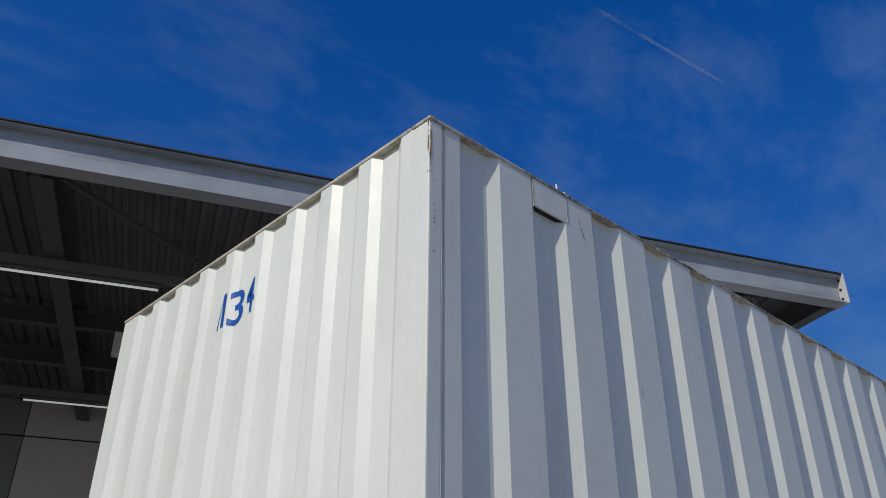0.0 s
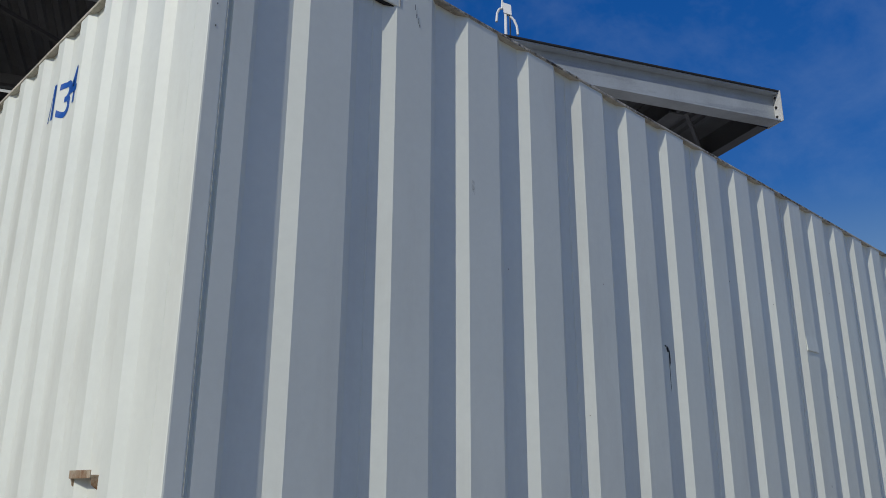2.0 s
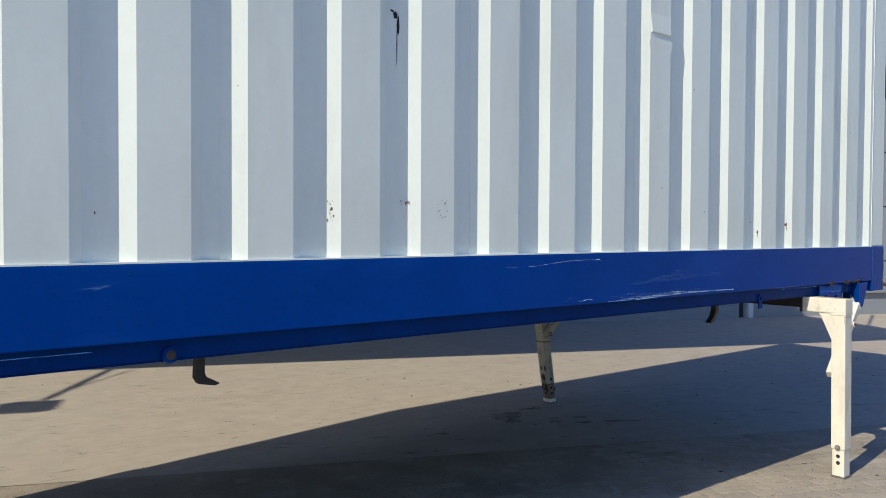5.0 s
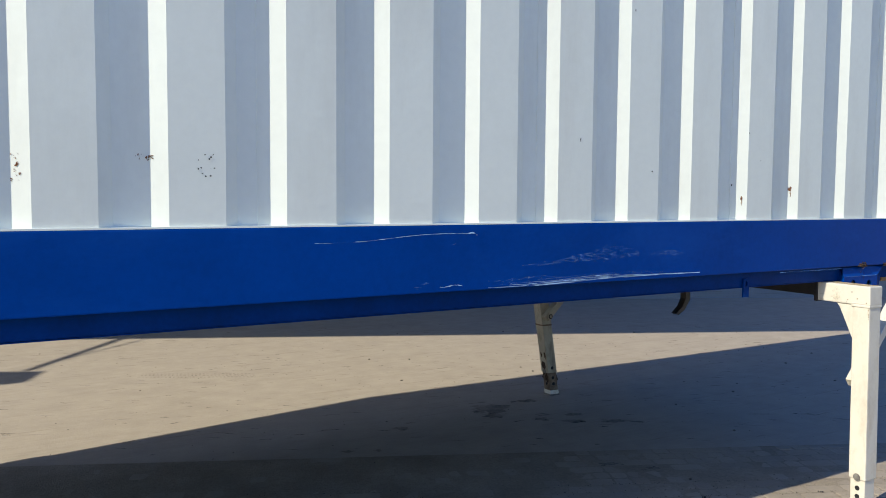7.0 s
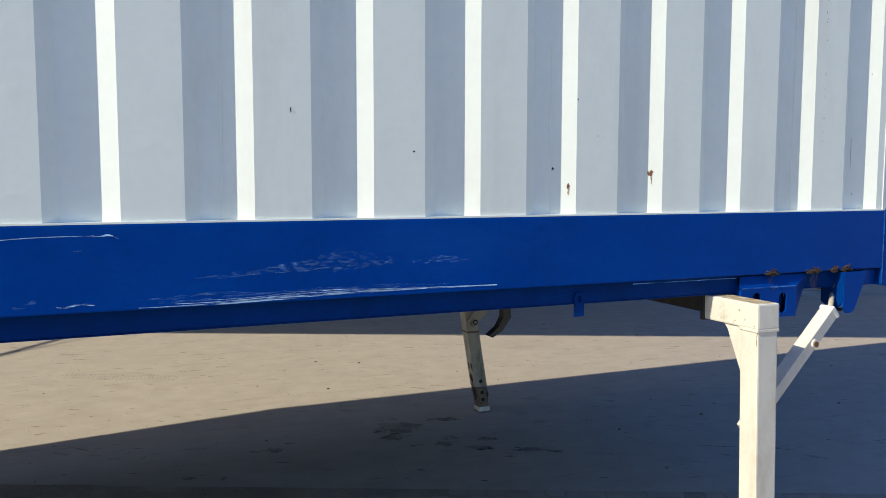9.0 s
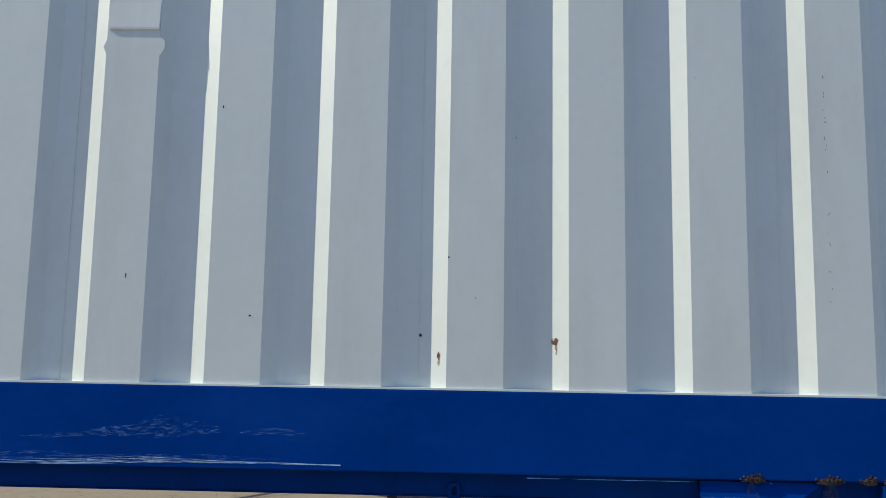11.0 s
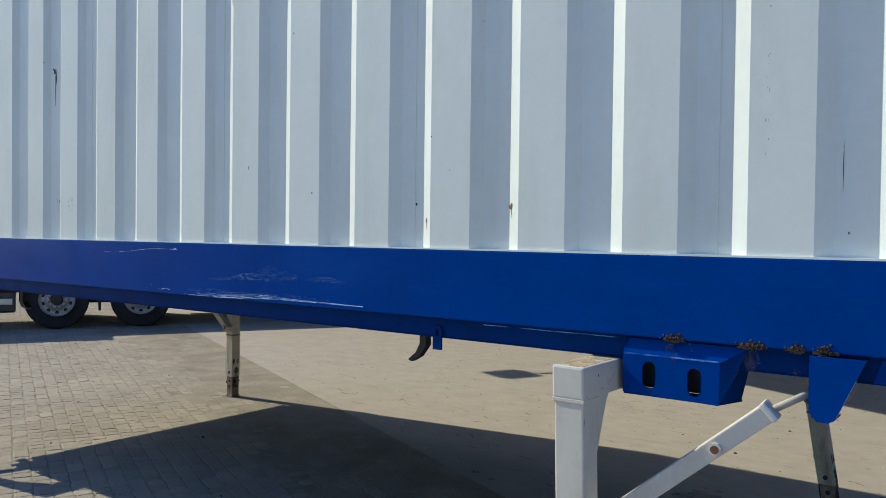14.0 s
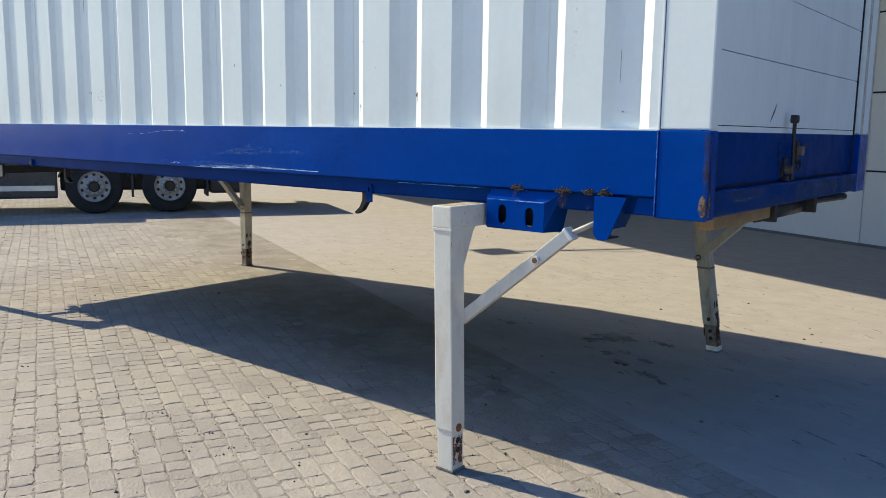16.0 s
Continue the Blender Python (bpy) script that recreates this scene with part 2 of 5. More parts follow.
M_TYRE = mat("tyre_rubber", (0.02, 0.02, 0.021), 0.8, 0, 0.25, 9.0, 0.15, 90.0)
M_RIM = mat("pale_wheel_rim", (0.42, 0.42, 0.41), 0.4, 0.3, 0.15, 10.0, 0.02, 50.0, (0.15, 0.13, 0.11), 0.5, (14, 14, 14))
M_BLACKP = mat("black_plastic", (0.022, 0.023, 0.026), 0.5, 0, 0.2, 6.0)
M_TRUCKPAINT = mat("dark_truck_paint", (0.03, 0.034, 0.045), 0.3, 0, 0.1, 2.0)
M_ALU = mat("aluminium_trim", (0.6, 0.61, 0.62), 0.35, 0.5, 0.08, 4.0)
M_RED = mat("red_cover", (0.30, 0.012, 0.018), 0.55, 0, 0.15, 6.0, 0.2, 25.0)
M_SIGNRED = mat("red_sign", (0.36, 0.02, 0.02), 0.4, 0, 0.05, 6.0)
M_PLWHITE = mat("white_plastic", (0.7, 0.71, 0.72), 0.4, 0, 0.05, 6.0)
M_SOCKET = mat("grey_socket_plastic", (0.34, 0.35, 0.33), 0.5, 0, 0.1, 20.0)
M_BRICK = mat("pale_brick", (0.45, 0.45, 0.43), 0.85, 0, 0.18, 9.0, 0.4, 120.0, per_object=0.15)
M_MORTAR = mat("mortar", (0.10, 0.10, 0.10), 0.95, 0, 0.2, 20.0)
M_NUMBER = mat("blue_lettering", (0.01, 0.09, 0.40), 0.4, 0, 0.08, 12.0)
M_SCUFF = ragged("white_scuff", (0.22, 0.45, 0.85), 0.5, 0.40, (34, 30, 170), soft=0.35, most=0.7)
M_SCUFF_DENSE = ragged("white_scratch", (0.42, 0.63, 0.86), 0.5, 0.7, (7, 30, 160), soft=0.15)
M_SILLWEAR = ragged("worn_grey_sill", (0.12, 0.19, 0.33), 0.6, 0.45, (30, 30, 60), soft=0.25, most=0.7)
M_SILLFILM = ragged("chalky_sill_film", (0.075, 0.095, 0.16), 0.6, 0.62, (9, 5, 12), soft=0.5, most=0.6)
# Paler blue for worn edges, with their highlights put into the colour
M_EDGEBLUE = ragged("worn_edge_highlight", (0.10, 0.27, 0.62), 0.5, 0.75, (9, 30, 60), soft=0.3, most=0.85)
M_CHIP = ragged("rust_chip", (0.16, 0.07, 0.03), 0.85, 0.55, (55, 55, 45))
M_STAINSOFT = ragged("pale_stain", (0.42, 0.31, 0.14), 0.8, 0.5, (30, 30, 30), soft=0.45, most=0.55)
M_STAIN = ragged("yellow_stain", (0.44, 0.32, 0.13), 0.8, 0.95, (24, 24, 24), soft=0.3, most=0.9)
M_RUSTWELD = ragged("rust_weld", (0.075, 0.046, 0.03), 0.9, 0.85, (60, 60, 60), soft=0.12)
M_GRIME = ragged("brown_grime", (0.06, 0.045, 0.035), 0.85, 0.6, (26, 26, 14), soft=0.4, most=0.6)
M_RUSTRUN = ragged("rust_run", (0.30, 0.17, 0.06), 0.8, 0.4, (70, 70, 12))
M_GREYCHIP = ragged("grey_chip", (0.17, 0.18, 0.20), 0.6, 0.6, (60, 60, 50))
M_TAN = ragged("bare_tan_steel", (0.19, 0.125, 0.07), 0.8, 0.85, (30, 30, 30), soft=0.2)
M_BLACKCHIP = ragged("dark_chip", (0.02, 0.022, 0.028), 0.6, 0.62, (50, 50, 40))
M_SCUFFGREY = ragged("grey_smudge", (0.35, 0.36, 0.38), 0.6, 0.6, (60, 60, 40), soft=0.3, most=0.5)
M_SCUFFDARK = mat("grey_scratch", (0.12, 0.12, 0.12), 0.6, 0, 0.2, 20.0)
M_GRIT = mat("dark_grit", (0.10, 0.083, 0.063), 0.95, 0, 0.4, 60.0, island=0.5)
M_CRUMB = mat("sandy_grit", (0.15, 0.125, 0.095), 0.95, 0, 0.4, 60.0, island=0.6)
M_PRINT = ragged("tread_dust", (0.13, 0.105, 0.08), 0.9, 0.7, (30, 30, 30), soft=0.4, most=0.6)
M_DARKSCUFF = ragged("dark_slab_scuff", (0.19, 0.158, 0.12), 0.9, 0.8, (40, 40, 40), soft=0.3, most=0.9)
M_PALESCUFF = ragged("pale_slab_scuff", (0.60, 0.54, 0.45), 0.9, 0.75, (40, 40, 40), soft=0.3, most=0.9)
M_TUBE = bpy.data.materials.new("tube_glass")
M_TUBE.use_nodes = True
M_TUBE.node_tree.nodes["Principled BSDF"].inputs["Base Color"].default_value = (0.85, 0.87, 0.88, 1)
M_TUBE.node_tree.nodes["Principled BSDF"].inputs["Roughness"].default_value = 0.2
M_TUBE.node_tree.nodes["Principled BSDF"].inputs["Emission Color"].default_value = (0.95, 0.98, 1, 1)
M_TUBE.node_tree.nodes["Principled BSDF"].inputs["Emission Strength"].default_value = 0.35
M_TRAIL = ragged("thin_cloud", (0.9, 0.9, 0.9), 0.9, 0.8, (0.004, 0.004, 0.004), soft=0.5, most=0.6)


# ---- mesh helpers ----
def mesh_from(bm, name, material, smooth=False):
    me = bpy.data.meshes.new(name)
    bmesh.ops.recalc_face_normals(bm, faces=bm.faces)
    bm.to_mesh(me)
    bm.free()
    if material:
        me.materials.append(material)
    if smooth:
        for p in me.polygons:
            p.use_smooth = True
    return me


def part(name, bm, material, parent=None, label="", smooth=False):
    ob = new(name, mesh_from(bm, name, material, smooth))
    if parent:
        ob.parent = parent
    return tagged(ob, label)


def empty(name, at=(0, 0, 0)):
    ob = new(name)
    ob.location = at
    return ob


def add_box(bm, lo, hi, bevel=0.0, turn=None):
    made = bmesh.ops.create_cube(bm, size=1.0)["verts"]
    for v in made:
        v.co = Vector([lo[k] + (v.co[k] + 0.5) * (hi[k] - lo[k]) for k in range(3)])
    if bevel:
        edges = list({e for v in made for e in v.link_edges})
        out = bmesh.ops.bevel(bm, geom=edges, offset=bevel, segments=2, affect="EDGES", profile=0.6)
        made = list({v for f in out["faces"] for v in f.verts} | {v for v in made if v.is_valid})
    if turn:
        bmesh.ops.transform(bm, matrix=turn, verts=made)
    return made


def box(lo, hi, bevel=0.0, turn=None):
    bm = bmesh.new()
    add_box(bm, lo, hi, bevel, turn)
    return bm


def add_prism(bm, outline, a, b, put):
    """An outline of (u, v) pushed from a to b; put(u, v, w) gives the place."""
    low = [bm.verts.new(put(u, v, a)) for u, v in outline]
    high = [bm.verts.new(put(u, v, b)) for u, v in outline]
    n = len(outline)
    bm.faces.new(low[::-1])
    bm.faces.new(high)
    for k in range(n):
        bm.faces.new((low[k], low[(k + 1) % n], high[(k + 1) % n], high[k]))


def prism(outline, a, b, put):
    bm = bmesh.new()
    add_prism(bm, outline, a, b, put)
    return bm


def add_rod(bm, p, q, r, sides=12, r2=None):
    p, q = Vector(p), Vector(q)
    turn = (q - p).to_track_quat("Z", "Y").to_matrix().to_4x4()
    bmesh.ops.create_cone(bm, cap_ends=True, segments=sides, radius1=r, radius2=r if r2 is None else r2, depth=(q - p).length,
                          matrix=Matrix.Translation((p + q) / 2) @ turn)


def rod(p, q, r, sides=12, r2=None):
    bm = bmesh.new()
    add_rod(bm, p, q, r, sides, r2)
    return bm


def beam_between(p, q, w, h, bevel=0.003):
    """A square bar from p to q, w across and h high."""
    p, q = Vector(p), Vector(q)
    d = (q - p)
    rot = d.to_track_quat("X", "Z").to_matrix().to_4x4()
    return box((0, -w / 2, -h / 2), (d.length, w / 2, h / 2), bevel, Matrix.Translation(p) @ rot)


def blotch(rng, w, h, spread=0.35, n=14):
    """An irregular round outline about w by h."""
    pts = []
    for k in range(n):
        a = 2 * math.pi * k / n
        r = 1 + rng.uniform(-spread, spread)
        pts.append((w / 2 * r * math.cos(a), h / 2 * r * math.sin(a)))
    return pts


# ---- the yard: building axes s (along the wall) and n (towards it) ----
ANG = radians(-24.4)
DS = Vector((math.cos(ANG), math.sin(ANG), 0))
DN = Vector((-math.sin(ANG), math.cos(ANG), 0))
YARD = Matrix.Rotation(ANG, 4, "Z")


def sn(s, n, z=0.0):
    return DS * s + DN * n + Vector((0, 0, z))


GROUND = -0.055
PAVE_N = 3.38
WALL_N = 10.45

# ground: one sheet to the horizon, lying just under slab and pavers
rows_y = [-900, -300, -80, -20, -4, -2, 0, 1.25, 2.5, 6, 12, 40, 120, 400, 900]
cols_x = [-900, -300, -80, -25, -8, 0, 8, 25, 80, 300, 900]
bm = bmesh.new()
grid = [[bm.verts.new((x, y, GROUND - 0.0036)) for x in cols_x] for y in rows_y]
for j in range(len(rows_y) - 1):
    for i in range(len(cols_x) - 1):
        bm.faces.new((grid[j][i], grid[j][i + 1], grid[j + 1][i + 1], grid[j + 1][i]))
tagged(part("ground", bm, M_SAND), "sandy grey yard ground reaching to the horizon", "ground", kind="structure")

bm = bmesh.new()
ss = [-40 + 0.5 * k for k in range(161)]
ns = [PAVE_N - 0.03 + k * (WALL_N + 0.6 - PAVE_N + 0.03) / 24 for k in range(25)]
grid = []
for n in ns:
    row = []
    for s in ss:
        p = sn(s, n)
        row.append(bm.verts.new((p.x, p.y, GROUND)))
    grid.append(row)
for j in range(len(ns) - 1):
    for i in range(len(ss) - 1):
        bm.faces.new((grid[j][i], grid[j][i + 1], grid[j + 1][i + 1], grid[j + 1][i]))
tagged(part("pavement", bm, M_SLAB), "smooth sand-coloured concrete yard slab, dusty and stained", "pavement", kind="structure")

# ---- the building: wall, canopy ----
X0, X1, Y0, Y1 = -0.36, 6.815, 0.0, 2.52
Z_BOT, Z_RAIL, Z_BLUE, Z_UNDER, Z_TOP = 1.152, 1.228, 1.487, 3.677, 3.692

wall = part("wall_building", box((-40, WALL_N + 0.05, -0.2), (40, WALL_N + 0.3, 5.72), 0, YARD), M_PANEL_D)
tagged(wall, "grey sandwich-panel building wall in the shade of a canopy", "wall", kind="structure")


def wall_panel(s0, s1, z0, z1, material, n0=WALL_N, thick=0.05):
    return part("panel", box((s0 + 0.006, n0, z0 + 0.012), (s1 - 0.006, n0 + thick, z1 - 0.012), 0.006, YARD), material, wall)


JOINTS = [-0.1, 1.03, 2.06, 3.09, 4.12, 5.06, 5.6]
for a, b in zip(JOINTS, JOINTS[1:]):
    for s0, s1 in ((-34, -18.5), (-18.5, -10.7), (-10.7, -2.68)):
        wall_panel(s0, s1, a, b, M_PANEL_D)
    wall_panel(-2.68, 1.15, a, b, M_PANEL_L)
    wall_panel(1.18, 4.6, a, b, M_PANEL_L)
    wall_panel(4.6, 5.93, a, b, M_PANEL_D)
    wall_panel(10.6, 13.2, a, b, M_PANEL_D)
    if b < 4.7:
        wall_panel(13.2, 18.0, a, b, M_PANEL_D)
    wall_panel(18.0, 34.0, a, b, M_PANEL_D)
part("joint_backing", box((-40, WALL_N + 0.035, -0.2), (40, WALL_N + 0.052, 5.6), 0, YARD), M_JOINT, wall)
part("cover_strip", box((1.135, WALL_N - 0.015, -0.05), (1.195, WALL_N + 0.01, 5.5), 0.003, YARD), M_PANEL_L, wall)
for s in (10.71, 12.96):
    part("guide_post", box((s - 0.05, WALL_N - 0.06, -0.05), (s + 0.05, WALL_N + 0.0, 4.6), 0.004, YARD), M_PANEL_L, wall)
part("base_flashing", box((-34, WALL_N - 0.02, -0.1), (5.7, WALL_N + 0.01, 0.06), 0.004, YARD), M_STEELWORK, wall)

# sectional door in the wall
door = part("door_1", box((5.98, WALL_N + 0.02, -0.1), (10.55, WALL_N + 0.034, 4.6), 0, YARD), M_JOINT)
tagged(door, "closed grey sectional overhead door with ribbed panels", "door", kind="structure")
DJ = [-0.08, 0.96, 1.98, 3.00, 4.02, 4.6]
for a, b in zip(DJ, DJ[1:]):
    bm = bmesh.new()
    count = 26
    for k in range(count):
        z0 = a + 0.012 + (b - a - 0.024) * k / count
        z1 = a + 0.012 + (b - a - 0.024) * (k + 1) / count
        add_box(bm, (6.05, WALL_N - 0.004, z0 + 0.002), (10.5, WALL_N + 0.03, z1 - 0.002), 0, YARD)
    part("door_panel", bm, M_DOORP, door)
part("door_frame", box((5.93, WALL_N - 0.03, -0.1), (6.04, WALL_N + 0.04, 4.66), 0.004, YARD), M_PANEL_D, door)

# louvre high in the wall and pale bumper rails low on it
part("upper_wall", box((13.2, WALL_N + 0.05, 5.6), (24.0, WALL_N + 0.3, 6.7), 0, YARD), M_PANEL_D, wall)
lou = part("louvre", box((13.2, WALL_N + 0.03, 4.62), (18.0, WALL_N + 0.045, 6.6), 0, YARD), M_JOINT, wall)
for k in range(14):
    z = 4.70 + 0.135 * k
    bm = bmesh.new()
    add_box(bm, (13.25, WALL_N - 0.05, z), (17.95, WALL_N - 0.04, z + 0.12), 0, YARD)
    part("slat", bm, M_PANEL_D, lou)
for z in (0.43, 0.62):
    part("bumper_rail", box((11.2, WALL_N - 0.09, z), (17.5, WALL_N - 0.01, z + 0.12), 0.01, YARD), M_PANEL_D, wall)

# canopy
CAN_N, CAN_Z, CAN_S1, CAN_S0 = 3.694, 5.905, 5.616, -34.0
BACK_N = 10.98
canopy = tagged(empty("canopy", sn(0, 7, 0)), "galvanised steel canopy roof with dark corrugated underside", "canopy", kind="structure")
canopy.matrix_world = Matrix.Identity(4)


def i_beam(p, q, depth, width, tf=0.016, tw=0.012):
    """An I-section from p to q, whose top lies at p and q."""
    p, q = Vector(p), Vector(q)
    out = [(-width / 2, 0), (width / 2, 0), (width / 2, -tf), (tw / 2, -tf), (tw / 2, -depth + tf), (width / 2, -depth + tf),
           (width / 2, -depth), (-width / 2, -depth), (-width / 2, -depth + tf), (-tw / 2, -depth + tf), (-tw / 2, -tf), (-width / 2, -tf)]
    d = (q - p).normalized()
    side = d.cross(Vector((0, 0, 1))).normalized()
    return prism(out, 0, (q - p).length, lambda u, v, w: p + d * w + side * u + Vector((0, 0, v)))


part("edge_beam", i_beam(sn(CAN_S0, CAN_N + 0.080, CAN_Z - 0.010), sn(CAN_S1 - 0.002, CAN_N + 0.080, CAN_Z - 0.010), 0.334, 0.17), M_BEAM, canopy, "pale galvanised steel edge beam")
end_plate = part("end_plate", box((CAN_S1, CAN_N - 0.03, CAN_Z - 0.348), (CAN_S1 + 0.014, CAN_N + 0.21, CAN_Z + 0.004), 0.003, YARD), M_PANEL_L, canopy)
for z in (0.06, 0.17, 0.28):
    c = sn(CAN_S1, CAN_N + 0.04, CAN_Z - z)
    part("bolt", rod(c, c - DS * 0.012, 0.015, 6), M_DARK, end_plate)
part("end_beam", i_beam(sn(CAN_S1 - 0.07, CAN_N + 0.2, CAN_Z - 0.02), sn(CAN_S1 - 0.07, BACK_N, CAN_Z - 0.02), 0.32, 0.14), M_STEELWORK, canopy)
part("roof_edge", box((CAN_S0, CAN_N - 0.022, CAN_Z - 0.008), (CAN_S1 + 0.02, CAN_N + 0.022, CAN_Z + 0.008), 0.003, YARD), M_DARK, canopy)
# corrugated deck
prof, u = [], CAN_S0
while u < CAN_S1 - 0.3:
    prof += [(u, 0.0), (u + 0.05, 0.0), (u + 0.065, 0.035), (u + 0.125, 0.035)]
    u += 0.14
prof.append((CAN_S1 - 0.02, 0.0))
bm = bmesh.new()
lo = [bm.verts.new(sn(a, CAN_N + 0.2, CAN_Z - 0.06 + b)) for a, b in prof]
hi = [bm.verts.new(sn(a, BACK_N + 0.1, CAN_Z - 0.06 + b)) for a, b in prof]
for k in range(len(prof) - 1):
    bm.faces.new((lo[k], lo[k + 1], hi[k + 1], hi[k]))
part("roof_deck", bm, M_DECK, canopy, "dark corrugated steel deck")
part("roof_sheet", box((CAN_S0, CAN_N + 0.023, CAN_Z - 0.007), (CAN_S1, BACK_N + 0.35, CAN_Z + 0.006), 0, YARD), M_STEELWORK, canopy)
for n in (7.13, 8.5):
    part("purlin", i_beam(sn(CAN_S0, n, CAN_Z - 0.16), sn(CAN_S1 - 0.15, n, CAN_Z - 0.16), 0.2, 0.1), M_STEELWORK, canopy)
for n in (5.31, 9.44):
    part("lamp_rail", box((CAN_S0, n - 0.03, 5.405), (CAN_S1 - 0.15, n + 0.03, 5.50), 0.004, YARD), M_LAMPRAIL, canopy, "pale steel rail that carries the lamps")
s = 4.45
while s > -20:
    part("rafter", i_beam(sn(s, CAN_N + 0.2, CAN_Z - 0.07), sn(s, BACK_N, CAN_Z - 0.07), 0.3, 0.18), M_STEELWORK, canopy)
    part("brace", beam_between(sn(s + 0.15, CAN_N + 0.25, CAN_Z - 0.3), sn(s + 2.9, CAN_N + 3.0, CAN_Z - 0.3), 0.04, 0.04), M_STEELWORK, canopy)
    s -= 3.41


def tube_light(s, n, z):
    """A bare double-ended tube lamp in a thin batten."""
    lamp = tagged(empty("tube_light", sn(s, n, z)), "thin glowing fluorescent tube light under the canopy", "tube light", "tube lights under the canopy")
    lamp.rotation_euler = (0, 0, ANG)
    part("batten", box((-0.75, -0.025, 0.035), (0.75, 0.025, 0.07), 0.004), M_STEELWORK, lamp)
    part("tube", rod((-0.74, 0, 0.0), (0.74, 0, 0.0), 0.013), M_TUBE, lamp, smooth=True)
    for a in (-0.73, 0.73):
        part("end_cap", rod((a - 0.02, 0, 0.0), (a + 0.02, 0, 0.0), 0.02), M_BLACKP, lamp)
        part("hanger", rod((a * 0.8, 0, 0.06), (a * 0.8, 0, 0.075), 0.012, 6), M_STEELWORK, lamp)
    return lamp


lamp = tube_light(-2.09, 5.31, 5.335)
for s, n in ((-3.91, 5.31), (-0.27, 5.31), (-5.73, 5.31), (-4.07, 9.44), (-2.3, 9.44), (-0.48, 9.44)):
    copy_thing(lamp, Matrix.Translation(sn(s, n, 5.335)) @ Matrix.Rotation(ANG, 4, "Z"))

jb = tagged(empty("junction_box", sn(-1.72, 7.13, CAN_Z - 0.36)), "small white junction box hung under a canopy purlin", "electrical box")
jb.rotation_euler = (0, 0, ANG)
part("housing", box((-0.12, -0.06, -0.28), (0.12, 0.06, 0.0), 0.01), M_PLWHITE, jb)
part("cover", box((-0.11, -0.072, -0.27), (0.11, -0.058, -0.01), 0.006), M_PLWHITE, jb)
part("gland", rod((0.03, 0, -0.28), (0.03, 0, -0.32), 0.014, 8), M_BLACKP, jb)

# weather station on the canopy edge
ant = tagged(empty("antenna", sn(3.53, 6.0, 7.86)), "white sensor mast with two bent arms on the canopy", "antenna")
ant.rotation_euler = (0, 0, radians(-50.7))
part("mast", rod((-0.02, 0, -2.22), (-0.02, 0, 0.0), 0.02), M_PLWHITE, ant, smooth=True)
part("cable", rod((0.05, 0, -2.22), (0.035, 0, -0.08), 0.009, 8), M_BLACKP, ant)
part("sensor_box", prism([(-0.05, 0.10), (0.055, 0.05), (0.06, -0.10), (-0.045, -0.05)], -0.03, 0.03, lambda u, v, w: Vector((u, w, v))), M_PLWHITE, ant)
part("tip", rod((-0.06, 0, 0.02), (-0.06, 0, 0.22), 0.02, 8, 0.012), M_PLWHITE, ant)
for pts in (((-0.05, 0.03), (-0.10, 0.02), (-0.13, -0.04), (-0.14, -0.17)), ((0.04, -0.10), (0.09, -0.16), (0.125, -0.26), (0.135, -0.38))):
    bm = bmesh.new()
    for (x, z), (x2, z2) in zip(pts, pts[1:]):
        add_rod(bm, (x, 0, z), (x2, 0, z2), 0.017, 8)
    part("arm", bm, M_PLWHITE, ant)

# lamp on an outrigger of the canopy
fl = tagged(empty("floodlight", sn(-6.34, CAN_N, 5.75)), "floodlight on a long steel arm under the canopy edge", "floodlight")
fl.rotation_euler = (0, 0, ANG)
part("arm", beam_between((0, 0, 0), (-0.46, -1.8, 0.05), 0.05, 0.05), M_GALV, fl)
part("stay", rod((0.25, 0, 0.1), (-0.36, -1.4, 0.05), 0.012, 8), M_GALV, fl)
part("housing", box((-0.75, -2.32, -0.03), (-0.33, -1.87, 0.1), 0.02), M_DARK, fl)

# ---- the swap body ----
body = tagged(empty("swap_body", (0, 0, 0)), "white corrugated steel swap body with blue base rail on four legs", "container")
PITCH, RUN, DEPTH = 0.3865, 0.051, 0.025


def corrugated(points, z0, z1, put, thick=0.0025):
    """A sheet folded along points (u, depth), from z0 to z1."""
    outline = [(u, v) for u, v in points] + [(u, v + thick) for u, v in reversed(points)]
    bm = bmesh.new()
    lo_v = [bm.verts.new(put(u, v, z0)) for u, v in outline]
    hi_v = [bm.verts.new(put(u, v, z1)) for u, v in outline]
    n = len(outline)
    for k in range(n):
        bm.faces.new((lo_v[k], lo_v[(k + 1) % n], hi_v[(k + 1) % n], hi_v[k]))
    return bm


side_pts = [(X0 + 0.060, 0.0), (X0 + 0.064, 0.016), (X0 + 0.076, 0.016), (X0 + 0.080, 0.003), (X0 + 0.150, 0.003), (X0 + 0.178, DEPTH), (-RUN, DEPTH), (0.0, 0.0)]
for k in range(17):
    x = k * PITCH
    side_pts += [(x + 0.180, 0.0), (x + 0.180 + 0.044, DEPTH), (x + PITCH - RUN, DEPTH), (x + PITCH, 0.0)]
side_pts.append((X1 - 0.2001, 0.0))
part("side_wall", corrugated(side_pts, Z_BLUE - 0.01, Z_UNDER + 0.002, lambda u, v, w: (u, Y0 + v, w)), M_WHITE, body)
part("side_wall", corrugated(side_pts, Z_BLUE - 0.01, Z_UNDER + 0.002, lambda u, v, w: (u, Y1 - v, w)), M_WHITE, body)
E_PITCH, E_RUN = 0.2515, 0.042
end_pts = [(0.090, -0.0006), (0.120, -0.0006), (0.155, 0.0)]
